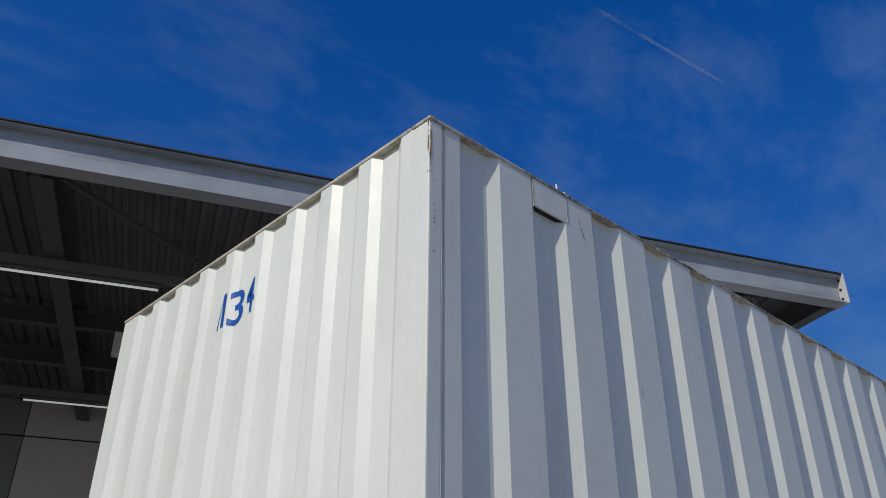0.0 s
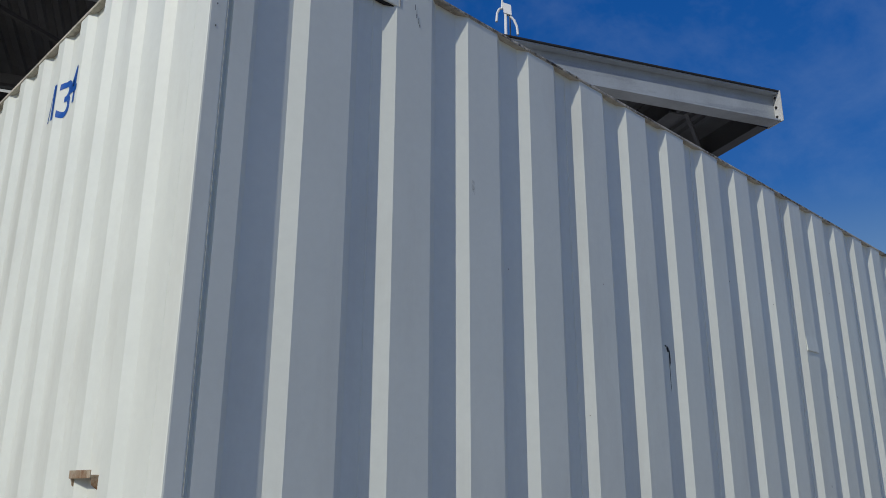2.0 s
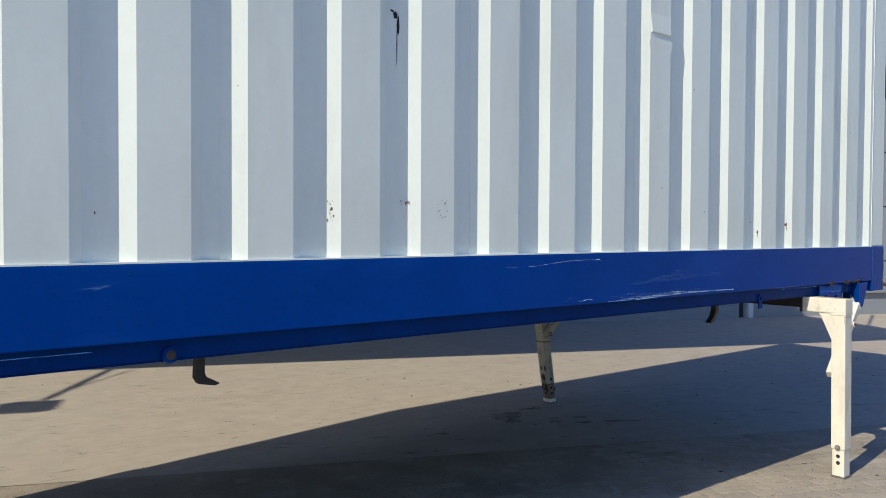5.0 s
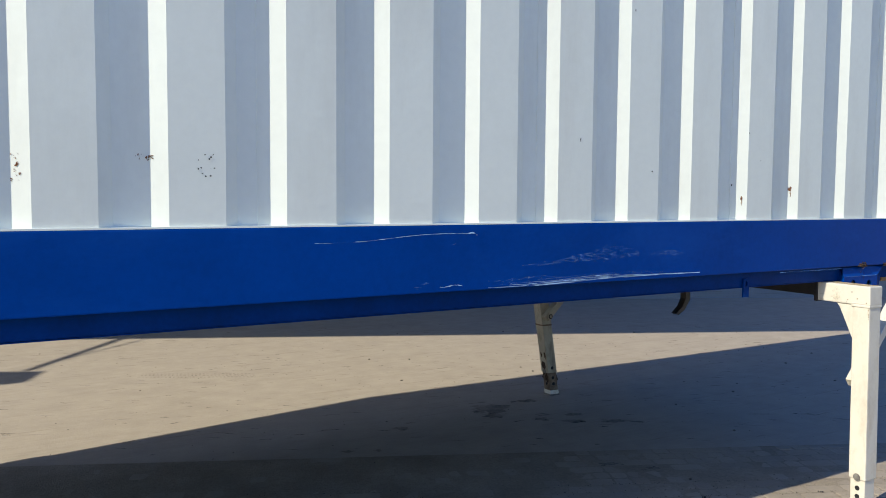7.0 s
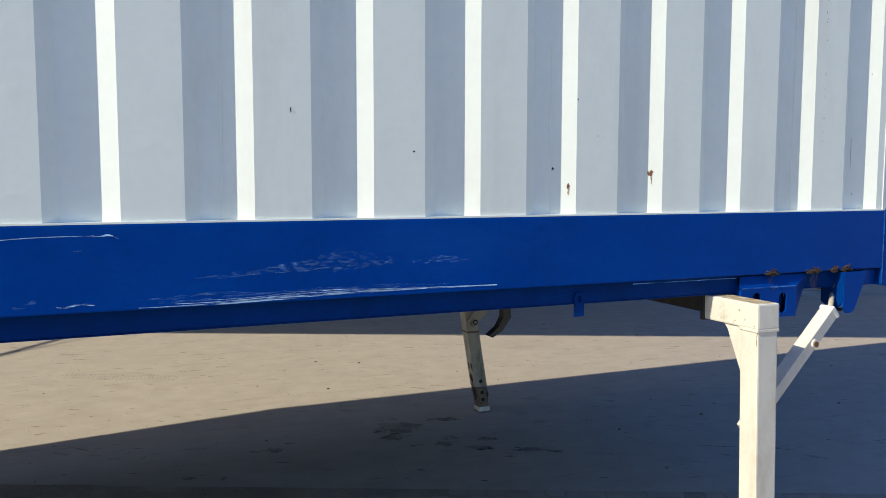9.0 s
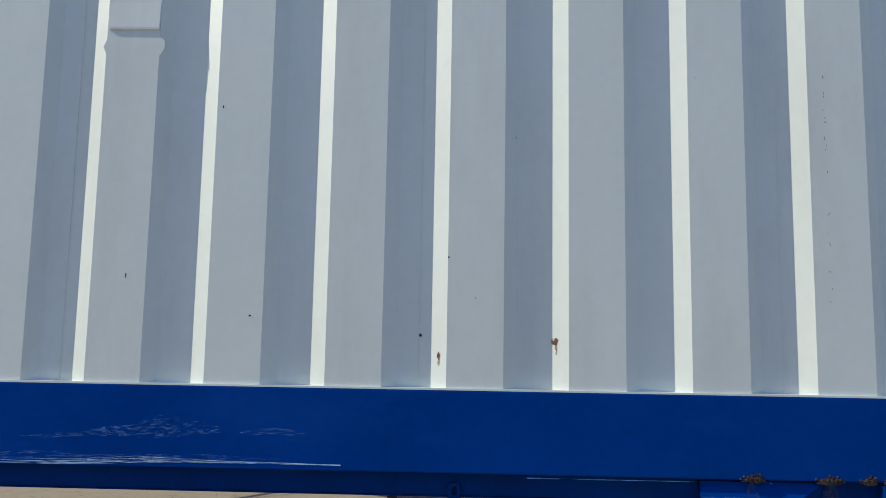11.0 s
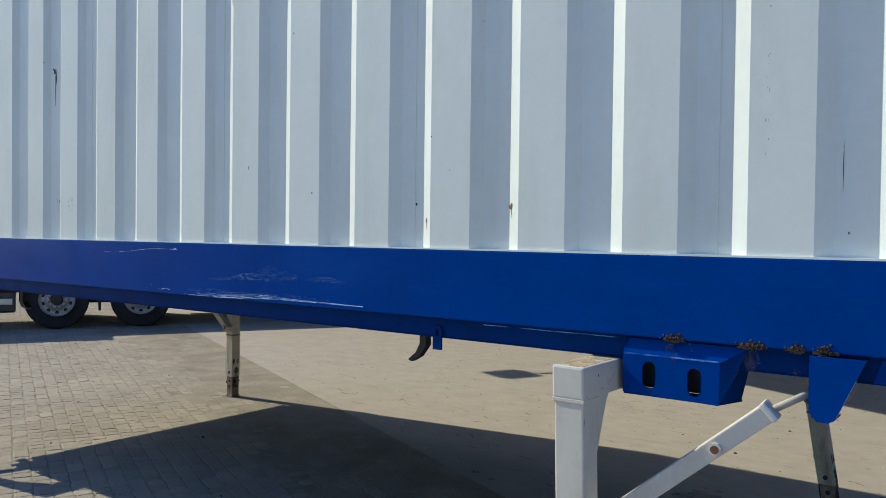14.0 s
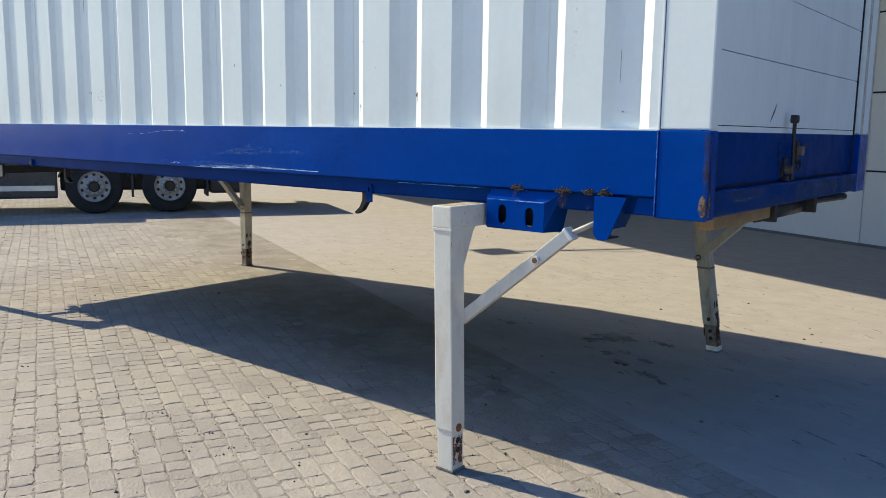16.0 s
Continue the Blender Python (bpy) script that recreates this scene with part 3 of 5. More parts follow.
for k in range(9):
    y = 0.155 + k * E_PITCH
    end_pts += [(y + E_RUN, 0.024), (y + 0.177 - E_RUN, 0.024), (y + 0.177, 0.0), (y + E_PITCH, 0.0)]
end_pts.append((Y1 - 0.10, 0.0))
part("end_wall", corrugated(end_pts, Z_BLUE - 0.01, Z_UNDER + 0.002, lambda u, v, w: (X0 + v, u, w)), M_WHITE, body)

# corner posts at the closed end and at the door end
for ya, yb in ((Y0, Y0 + 0.10), (Y1 - 0.10, Y1)):
    part("corner_post", box((X0, ya, Z_BLUE), (X0 + 0.060, yb, Z_UNDER), 0.006), M_WHITE, body)
for ya, yb in ((Y0, Y0 + 0.07), (Y1 - 0.20, Y1)):
    part("corner_post", box((X1 - 0.198, ya, Z_BLUE), (X1, yb, Z_UNDER), 0.007), M_WHITE, body)
    part("corner_foot", box((X1 - 0.196, ya - (0.0085 if ya == Y0 else 0), Z_BOT - 0.004), (X1 + 0.004, yb, Z_BLUE - 0.002), 0.006), M_BLUE, body)
# rails
for ya, yb in ((Y0 - 0.009, Y0 + 0.10), (Y1 - 0.10, Y1 + 0.009)):
    part("top_rail", box((X0 - 0.004, ya + 0.005, Z_UNDER), (X1 + 0.004, yb - 0.005, Z_TOP), 0.004), M_EDGE, body, "weathered white top rail")
    part("bottom_rail", box((X0 - 0.003, ya, Z_RAIL), (X1 - 0.197, yb, Z_BLUE - 0.004), 0.005), M_BLUE, body, "glossy blue base rail")
    part("rail_ledge", box((X0 + 0.062, ya + 0.001, Z_BLUE - 0.004), (X1 - 0.197, yb, Z_BLUE + 0.002), 0.0), M_WHITE, body)
    lip = ya + 0.032 if ya < 1 else yb - 0.042
    part("lower_channel", box((X0, lip, Z_BOT + 0.004), (X1 - 0.197, lip + 0.01, Z_RAIL), 0.0), M_BLUE_OLD_SHADED, body)
    part("lower_flange", box((X0, lip, Z_BOT), (X1 - 0.197, lip + 0.06, Z_BOT + 0.006), 0.0), M_BLUE_OLD_SHADED, body)
part("top_rail", box((X0 - 0.004, Y0 + 0.1, Z_UNDER), (X0 + 0.09, Y1 - 0.1, Z_TOP), 0.004), M_EDGE, body)
part("top_rail", box((X1 - 0.09, Y0 + 0.1, Z_UNDER - 0.06), (X1 + 0.003, Y1 - 0.1, Z_TOP), 0.004), M_EDGE, body)
part("bottom_rail", box((X0 - 0.002, Y0 + 0.101, Z_BOT + 0.02), (X0 + 0.10, Y1 - 0.101, Z_BLUE - 0.004), 0.005), M_BLUE, body)
part("roof", box((X0 + 0.08, Y0 + 0.09, Z_UNDER + 0.004), (X1 - 0.08, Y1 - 0.09, Z_TOP - 0.002), 0.0), M_WHITE_OLD, body)
part("floor", box((X0 + 0.10, Y0 + 0.09, Z_RAIL + 0.02), (X1 - 0.05, Y1 - 0.09, Z_RAIL + 0.06), 0.0), M_UNDER, body)
for k in range(15):
    x = X0 + 0.45 + k * 0.45
    part("cross_member", box((x, Y0 + 0.09, Z_BOT + 0.03), (x + 0.05, Y1 - 0.09, Z_RAIL + 0.018), 0.003), M_UNDER, body)


def wall_depth(points, u):
    for (a, da), (b, db) in zip(points, points[1:]):
        if a <= u <= b:
            return da + (db - da) * (u - a) / max(b - a, 1e-6)
    return 0.0


# seams of the wall sheets and the welded edge beside the door post
for k in (1, 4, 7, 10, 13, 16):
    x = k * PITCH - RUN - 0.045
    part("sheet_seam", box((x, DEPTH - 0.0025, Z_BLUE), (x + 0.005, DEPTH + 0.001, Z_UNDER)), M_WHITE, body)
part("weld_bead", box((X1 - 0.2065, -0.0025, Z_BLUE), (X1 - 0.1995, 0.004, Z_UNDER), 0.001), M_PLWHITE, body)
part("weld_bead", box((X1 - 0.2035, -0.0112, Z_BOT), (X1 - 0.1965, 0.0, Z_BLUE - 0.003), 0.001), M_BLUE, body)
# Pale strip: the bead's highlight painted on, with some paint wear
part("bead_wear", box((X1 - 0.2025, -0.0118, Z_BOT + 0.01), (X1 - 0.1990, -0.0113, Z_BLUE - 0.006)), M_EDGEBLUE, body)
# vent covers near both ends of the side
for k in (1, 17):
    x1 = k * PITCH
    x0 = x1 - 0.195
    vent = part("vent_cover", prism([(-0.0012, Z_UNDER - 0.001), (-0.0012, 3.553), (0.001, 3.550), (DEPTH - 0.001, 3.552), (DEPTH - 0.001, Z_UNDER - 0.001)], x0, x1 + 0.012,
                                    lambda u, v, w: (w, u, v)), M_WHITE, body)
    # Black strip laid under the cover to make its underside dark
    part("vent_gap", box((x0 + 0.004, 0.006, 3.5455), (x1 + 0.008, DEPTH - 0.002, 3.5505)), M_JOINT, vent)
    part("gasket", box((x0 - 0.003, -0.0022, 3.556), (x0 + 0.001, 0.0, Z_UNDER - 0.004)), M_EDGE, vent)
    part("gasket", box((x1 + 0.011, -0.0022, 3.556), (x1 + 0.015, 0.0, Z_UNDER - 0.004)), M_EDGE, vent)

# steps on the closed end
for z in (1.530, 1.834):
    step = part("step", box((X0 - 0.012, 0.435, z - 0.004), (X0 + 0.036, 0.595, z + 0.002), 0.001), M_STEP, body, "small rusty white step on the end wall")
    for y in (0.436, 0.588):
        part("step_cheek", prism([(X0 - 0.012, z), (X0 + 0.034, z), (X0 + 0.034, z - 0.055), (X0 - 0.004, z - 0.028)], y, y + 0.006, lambda u, v, w: (u, w, v)), M_STEP, step)
    part("step_lip", box((X0 - 0.0150, 0.435, z - 0.008), (X0 - 0.0115, 0.595, z + 0.016), 0.001), M_STEP, step)

# number on the closed end, painted across the folds
def digit_mesh(text, size):
    font = bpy.data.curves.new("digit", "FONT")
    font.body, font.size, font.align_x, font.offset = text, size, "CENTER", 0.003
    font_ob = new("digit_text", font)
    bpy.context.view_layer.update()
    me = bpy.data.meshes.new_from_object(font_ob.evaluated_get(bpy.context.evaluated_depsgraph_get()))
    bpy.data.objects.remove(font_ob)
    return me


for text, y_mid, wide in (("1", 1.376, 1.0), ("3", 1.280, 1.12), ("4", 1.138, 0.6)):
    bm = bmesh.new()
    if text == "1":
        # an upright with a long flag that runs down the slope of the fold
        for outline in ([(0.004, 0), (0.026, 0), (0.026, 0.165), (0.002, 0.165)], [(-0.026, -0.006), (-0.018, -0.006), (0.002, 0.150), (0.002, 0.165)]):
            bm.faces.new([bm.verts.new((u, v, 0)) for u, v in outline])
    else:
        bm.from_mesh(digit_mesh(text, 0.232))
    mid = (min(v.co.x for v in bm.verts) + max(v.co.x for v in bm.verts)) / 2
    for v in bm.verts:
        v.co = Vector((0, y_mid - (v.co.x - mid) * wide, 3.292 + v.co.y))
    for u, _ in end_pts:
        bmesh.ops.bisect_plane(bm, geom=bm.verts[:] + bm.edges[:] + bm.faces[:], plane_co=(0, u, 0), plane_no=(0, 1, 0))
    for v in bm.verts:
        v.co.x = X0 + wall_depth(end_pts, v.co.y) - 0.0015
    part("digit", bm, M_NUMBER, body, "blue painted digit")

# ---- door end ----
DX = X1 - 0.035
DY0, DY1 = Y0 + 0.071, Y1 - 0.215
rdoor = part("shutter_door", box((DX - 0.03, DY0, 1.262), (DX - 0.018, DY1, Z_UNDER - 0.06)), M_JOINT, body, "closed white shutter door with a blue bottom section")
zs = [1.268, 1.507] + [1.507 + 0.2835 * (k + 1) for k in range(7)] + [Z_UNDER - 0.062]
for k, (a, b) in enumerate(zip(zs, zs[1:])):
    if k == 0:
        part("door_section", box((DX - 0.018, DY0 + 0.004, a), (DX, DY1 - 0.004, 1.482), 0.002), M_BLUE_OLD_SHADED, rdoor, "blue bottom section")
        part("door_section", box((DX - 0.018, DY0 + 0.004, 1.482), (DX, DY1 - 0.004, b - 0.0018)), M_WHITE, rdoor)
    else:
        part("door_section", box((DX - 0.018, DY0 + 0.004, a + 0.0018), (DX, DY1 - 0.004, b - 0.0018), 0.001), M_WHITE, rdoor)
part("door_sill", box((X1 - 0.10, Y0 + 0.068, Z_BOT + 0.004), (X1 + 0.002, Y1 - 0.198, 1.258), 0.008), M_BLUE_OLD_SHADED, body, "scuffed blue door sill")
part("door_seal", box((DX - 0.02, DY1, 1.262), (DX + 0.006, DY1 + 0.014, Z_UNDER - 0.06)), M_JOINT, body)
part("worn_guide", box((DX - 0.01, Y1 - 0.199, Z_BLUE), (DX + 0.030, Y1 - 0.1975, Z_UNDER - 0.06)), M_CHIP, body)
HX = DX + 0.03
bm = bmesh.new()
bar = [(0.998, 1.545), (1.000, 1.50), (1.004, 1.45), (1.008, 1.40), (1.016, 1.35), (1.020, 1.30), (1.012, 1.268)]
for (ya, za), (yb, zb) in zip(bar, bar[1:]):
    add_rod(bm, (HX + 0.012, ya, za), (HX + 0.012, yb, zb), 0.009, 8)
handle = part("door_handle", bm, M_DARK, rdoor, "black lever door handle")
part("grip", box((HX - 0.004, 0.972, 1.528), (HX + 0.03, 1.016, 1.566), 0.010), M_DARK, handle)
part("lock_plate", prism([(0.975, 1.275), (1.045, 1.275), (1.05, 1.33), (1.035, 1.372), (0.99, 1.365), (0.97, 1.32)], DX - 0.001, DX + 0.012, lambda u, v, w: (w, u, v)), M_DARK, handle)
part("pivot", rod((DX + 0.01, 1.012, 1.315), (HX + 0.016, 1.012, 1.315), 0.020, 14), M_RUSTY, handle)
part("catch", box((DX + 0.01, 0.98, 1.262), (DX + 0.036, 1.03, 1.288), 0.006), M_DARK, handle)
lockb = part("latch", prism([(1.138, 1.35), (1.168, 1.335), (1.195, 1.355), (1.198, 1.42), (1.175, 1.45), (1.142, 1.44)], DX - 0.001, DX + 0.020, lambda u, v, w: (w, u, v)), M_DARK, rdoor, "rusty black rotary latch")
part("latch_drum", rod((DX + 0.018, 1.168, 1.40), (DX + 0.042, 1.168, 1.40), 0.024, 14), M_RUSTY, lockb)
part("latch_arm", beam_between((DX + 0.03, 1.168, 1.40), (DX + 0.034, 1.255, 1.432), 0.012, 0.014, 0.002), M_DARK, lockb)
bm = bmesh.new()
ring = [(0.022 * math.cos(a), 0.022 * math.sin(a)) for a in [2 * math.pi * k / 12 for k in range(12)]]
for (a, b), (c, d) in zip(ring, ring[1:] + ring[:1]):
    add_rod(bm, (DX + 0.024, 1.182 + a, 1.33 + b), (DX + 0.024, 1.182 + c, 1.33 + d), 0.005, 6)
part("ring", bm, M_DARK, lockb)
# things hung under the sill
part("sill_beam", box((X1 - 0.15, 0.30, 1.080), (X1 - 0.08, 1.03, Z_BOT + 0.002), 0.012), M_WOOD, body, "worn ochre under-sill beam")
part("roller", rod((X1 - 0.16, 1.05, 1.100), (X1 - 0.16, 1.95, 1.100), 0.050, 14), M_BLACKP, body, smooth=True)
part("roller_arm", rod((X1 - 0.1, 1.8, 1.12), (X1 - 0.02, 2.15, 1.13), 0.02, 10), M_BLACKP, body)
for y in (1.04, 1.72):
    part("hanger_plate", box((X1 - 0.2, y, 1.06), (X1 - 0.06, y + 0.03, Z_BOT + 0.03), 0.006), M_BLACKP, body)


for y, z, w, h in ((0.93, 1.39, 0.05, 0.16), (0.975, 1.315, 0.09, 0.10), (1.16, 1.39, 0.10, 0.15), (1.24, 1.43, 0.09, 0.05), (1.03, 1.30, 0.10, 0.07)):
    part("grime", prism([(y + u, z + v) for u, v in blotch(random.Random(int(y * 100)), w, h, 0.3, 16)], DX + 0.0001, DX + 0.0006, lambda u, v, w: (w, u, v)), M_GRIME, rdoor)
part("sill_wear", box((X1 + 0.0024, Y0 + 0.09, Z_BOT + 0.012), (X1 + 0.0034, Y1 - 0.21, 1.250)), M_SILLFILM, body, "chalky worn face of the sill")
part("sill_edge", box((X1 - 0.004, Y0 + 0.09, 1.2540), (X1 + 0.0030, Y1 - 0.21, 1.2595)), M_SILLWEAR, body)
# worn guide strip beside the shutter, hairline cracks and scratches on it
part("guide_strip", box((X1, Y1 - 0.198, Z_BLUE), (X1 + 0.006, Y1 - 0.158, Z_UNDER - 0.01), 0.002), M_EDGE, body, "flaking cream guide strip")
for y, z0, z1 in ((0.080, 1.60, 1.68), (0.083, 1.72, 1.95), (0.087, 1.83, 2.05)):
    part("crack", box((DX + 0.0002, y, z0), (DX + 0.0014, y + 0.0016, z1)), M_JOINT, rdoor)
for k in range(5):
    part("scratch", beam_between((DX + 0.0008, 0.78 + 0.012 * k, 1.53 + 0.01 * k), (DX + 0.0008, 0.80 + 0.014 * k, 1.56 + 0.013 * k), 0.0012, 0.0025, 0), M_SCUFFDARK, rdoor)


# ---- legs and their brackets ----
class Side:
    """Turns places given for one leg into those of the others."""

    def __init__(self, flip, far, ground, out=0.0, sink=0.0, lean=0.0, shift=0.0, wide=1.0):
        self.flip, self.far, self.ground, self.out, self.sink, self.lean, self.shift, self.wide = flip, far, ground, out, sink, lean, shift, wide

    def at(self, x, y, z):
        if y < 0.05:
            y -= self.out
        if x < 5.79 and z < 1.2:
            x = 5.73 + (x - 5.73) * self.wide + (1.14 - z) * self.lean
        if z > 0.4:
            z -= self.sink
        x += self.shift
        return Vector((6.296 - x if self.flip else x, Y1 - y if self.far else y, z))

    def box(self, lo, hi, bevel=0.0):
        """A box, leaning with the leg that it belongs to."""
        bm = box(lo, hi, bevel)
        for v in bm.verts:
            v.co = self.at(*v.co)
        return bm


def stadium(cx, cz, w, h, n=6):
    pts = []
    for k in range(n + 1):
        a = math.pi * k / n
        pts.append((cx + w / 2 * math.cos(a), cz + h / 2 - w / 2 + w / 2 * math.sin(a)))
    for k in range(n + 1):
        a = math.pi + math.pi * k / n
        pts.append((cx + w / 2 * math.cos(a), cz - h / 2 + w / 2 + w / 2 * math.sin(a)))
    return pts


def plate_with_holes(outer, holes, a, b, put):
    """A plate between depths a and b with real holes through it."""
    bm = bmesh.new()
    loops = []
    for ring_pts in [outer] + holes:
        vs = [bm.verts.new((u, v, 0)) for u, v in ring_pts]
        loops.append([bm.edges.new((vs[k], vs[(k + 1) % len(vs)])) for k in range(len(vs))])
    bmesh.ops.triangle_fill(bm, edges=[e for lp in loops for e in lp], use_beauty=True, use_dissolve=False)
    out = bmesh.ops.extrude_face_region(bm, geom=bm.faces[:])
    top = {v for v in out["geom"] if isinstance(v, bmesh.types.BMVert)}
    for v in bm.verts:
        v.co = Vector(put(v.co.x, v.co.y, b if v in top else a))
    return bm


def leg_set(sd, near):
    g = sd.ground
    rail_side = Side(sd.flip, sd.far, sd.ground, 0.0, 0.018 if sd.flip and not sd.far else 0.008)
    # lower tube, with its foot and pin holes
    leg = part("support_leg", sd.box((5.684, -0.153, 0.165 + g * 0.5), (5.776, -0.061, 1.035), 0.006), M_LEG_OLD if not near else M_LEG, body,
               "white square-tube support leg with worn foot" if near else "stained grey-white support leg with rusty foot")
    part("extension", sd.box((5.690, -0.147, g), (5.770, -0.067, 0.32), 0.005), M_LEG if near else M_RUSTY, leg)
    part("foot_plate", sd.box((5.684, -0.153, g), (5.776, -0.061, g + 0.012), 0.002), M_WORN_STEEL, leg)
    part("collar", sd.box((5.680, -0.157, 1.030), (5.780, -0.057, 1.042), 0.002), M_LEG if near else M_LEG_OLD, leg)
    for z in (0.10 + g, 0.145 + g):
        part("pin_hole", rod(sd.at(5.7705, -0.107, z), sd.at(5.7725, -0.107, z), 0.014, 12), M_JOINT, leg)
        part("pin_hole", rod(sd.at(5.6905, -0.107, z), sd.at(5.6885, -0.107, z), 0.013, 12), M_JOINT, leg)
    part("rust_patch", sd.box((5.7695, -0.142, g + 0.035), (5.7708, -0.075, g + 0.165)), M_CHIP, leg)
    part("pin", rod(sd.at(5.774, -0.107, 0.205 + g), sd.at(5.779, -0.107, 0.205 + g), 0.019, 14), M_RUST, leg, "rusty pin head")
    part("pin", rod(sd.at(5.686, -0.107, 0.205 + g), sd.at(5.681, -0.107, 0.205 + g), 0.019, 14), M_WORN_STEEL, leg)
    back = 0.062 if sd.out else 0.040
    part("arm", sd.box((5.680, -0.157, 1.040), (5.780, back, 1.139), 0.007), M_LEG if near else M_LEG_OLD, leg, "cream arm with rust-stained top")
    part("arm_top", sd.box((5.690, -0.147, 1.1388), (5.770, back - 0.008, 1.1400)), M_STAIN, leg)
    spot_rng = random.Random(31)
    for k in range(5 if near else 12):
        y, z, r = spot_rng.uniform(-0.14, 0.02), spot_rng.uniform(1.045, 1.12), spot_rng.uniform(0.003, 0.007)
        for x0, x1 in ((5.6785, 5.6800), (5.7800, 5.7815)):
            part("rust_spot", prism([(y + u, z + v) for u, v in blotch(spot_rng, r, r * 1.6, 0.35, 9)], x0, x1, lambda u, v, w: sd.at(w, u, v)), M_RUSTRUN if k % 2 else M_CHIP, leg)
    for x0, x1 in ((5.6790, 5.6802), (5.7798, 5.7810)):
        part("arm_stain", prism([(back - 0.035 + u, 1.09 + v) for u, v in blotch(spot_rng, 0.055, 0.07, 0.2, 16)], x0, x1, lambda u, v, w: sd.at(w, u, v)), M_STAINSOFT, leg)
    for x0, x1 in ((5.6832, 5.6842), (5.7758, 5.7768)):
        part("rust_run", prism([(-0.151, 1.032), (-0.143, 1.032), (-0.146, 0.98), (-0.150, 0.965)], x0, x1, lambda u, v, w: sd.at(w, u, v)), M_RUSTRUN, leg)
    if not near:
        for k in range(9):
            z, w, h = spot_rng.uniform(g + 0.03, 0.33), spot_rng.uniform(0.02, 0.05), spot_rng.uniform(0.02, 0.07)
            x = spot_rng.uniform(5.70, 5.76)
            part("rust_patch", prism([(x + u, z + v) for u, v in blotch(spot_rng, w, h, 0.4, 11)], -0.1545, -0.153, lambda u, v, w: sd.at(u, w, v)), M_RUSTWELD, leg)
            y = spot_rng.uniform(-0.13, -0.08)
            part("rust_patch", prism([(y + u, z + v) for u, v in blotch(spot_rng, w, h, 0.4, 11)], 5.776, 5.7775, lambda u, v, w: sd.at(w, u, v)), M_RUSTWELD, leg)
            part("rust_patch", prism([(y + u, z + v) for u, v in blotch(spot_rng, w, h, 0.4, 11)], -5.684, -5.6825, lambda u, v, w: sd.at(-w, u, v)), M_RUSTWELD, leg)
    part("gusset", prism([(-0.062, 1.04), (0.03, 1.04), (0.012, 1.02), (-0.061, 0.86)], 5.688, 5.772, lambda u, v, w: sd.at(w, u, v)), M_LEG if near else M_LEG_OLD, leg)
    part("shaft", sd.box((5.695, 0.040, 1.062), (5.765, 1.22, 1.128), 0.005), M_DARK, leg, "dark sliding shaft")
    part("shaft_plate", sd.box((5.672, back - 0.006, 1.035), (5.790, back + 0.012, 1.15), 0.002), M_DARK, leg)
    # folding strut, at the leg's side towards the body on the far side
    if near:
        a, bolt, b = sd.at(5.735, sd.out - 0.112, 0.614), sd.at(6.129, sd.out - 0.055, 0.928), sd.at(6.262, sd.out - 0.042, 1.048)
    else:
        a, bolt, b = sd.at(5.700, -0.036, 0.60), sd.at(6.129, -0.030, 0.952), sd.at(6.262, -0.028, 1.061)
        ring_c = sd.at(5.728, -0.010, 0.622)
        inward = sd.at(5.728, 0.004, 0.622) - ring_c
        part("pivot_bolt", rod(ring_c - inward, ring_c + inward, 0.024, 16), M_LEG_OLD, leg, "pivot bolt of the strut")
        part("pivot_ring", rod(ring_c + inward * 0.9, ring_c + inward * 1.2, 0.019, 16), M_JOINT, leg)
        part("pivot_core", rod(ring_c + inward * 0.9, ring_c + inward * 1.5, 0.012, 12), M_LEG_OLD, leg)
        part("strap", sd.box((5.682, -0.155, 0.535), (5.778, -0.059, 0.548), 0.002), M_RUSTY, leg)
        for z in (0.10, 0.15, 0.235):
            part("pin_hole", rod(sd.at(5.73, -0.068 if z < 0.2 else -0.062, z + g), sd.at(5.73, -0.0655 if z < 0.2 else -0.0595, z + g), 0.014, 12), M_JOINT, leg)
        if not sd.flip:
            part("foot_scuff", sd.box((5.688, -0.149, g + 0.012), (5.772, -0.065, g + 0.045), 0.002), M_WHITE_OLD, leg)
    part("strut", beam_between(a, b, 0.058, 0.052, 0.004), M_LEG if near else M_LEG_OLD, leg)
    out_y = Vector((0, -1 if not sd.far else 1, 0))
    part("strut_bolt", rod(bolt + out_y * 0.022, bolt + out_y * 0.045, 0.019, 14), M_WHITE_OLD, leg, "stained bolt head")
    part("bolt_core", rod(bolt + out_y * 0.040, bolt + out_y * 0.048, 0.012, 12), M_RUST, leg, "rusty bolt centre")
    part("strut_fork", beam_between(b - (b - bolt) * 0.05, b + (b - bolt) * 0.06, 0.066, 0.060, 0.006), M_WHITE_OLD, leg)
    part("strut_rod", rod(b, sd.at(6.395, sd.out - 0.02, 1.125), 0.011, 10), M_LEG_OLD, leg, smooth=True)
    sd = rail_side
    # slotted bracket behind the leg arm
    br = part("slot_bracket", plate_with_holes([(5.812, 1.058), (6.112, 1.052), (6.116, 1.178), (5.812, 1.182)],
                                                [stadium(5.897, 1.118, 0.044, 0.086), stadium(6.040, 1.112, 0.044, 0.086)], -0.006, 0.004,
                                                lambda u, v, w: sd.at(u, w, v)), M_BLUE, body, "blue bracket with two slotted holes")
    # Dark plate added behind the slots to keep lit ground from showing through
    part("bracket_back", sd.box((5.82, 0.055, 1.07), (6.105, 0.06, Z_RAIL)), M_UNDER, br)
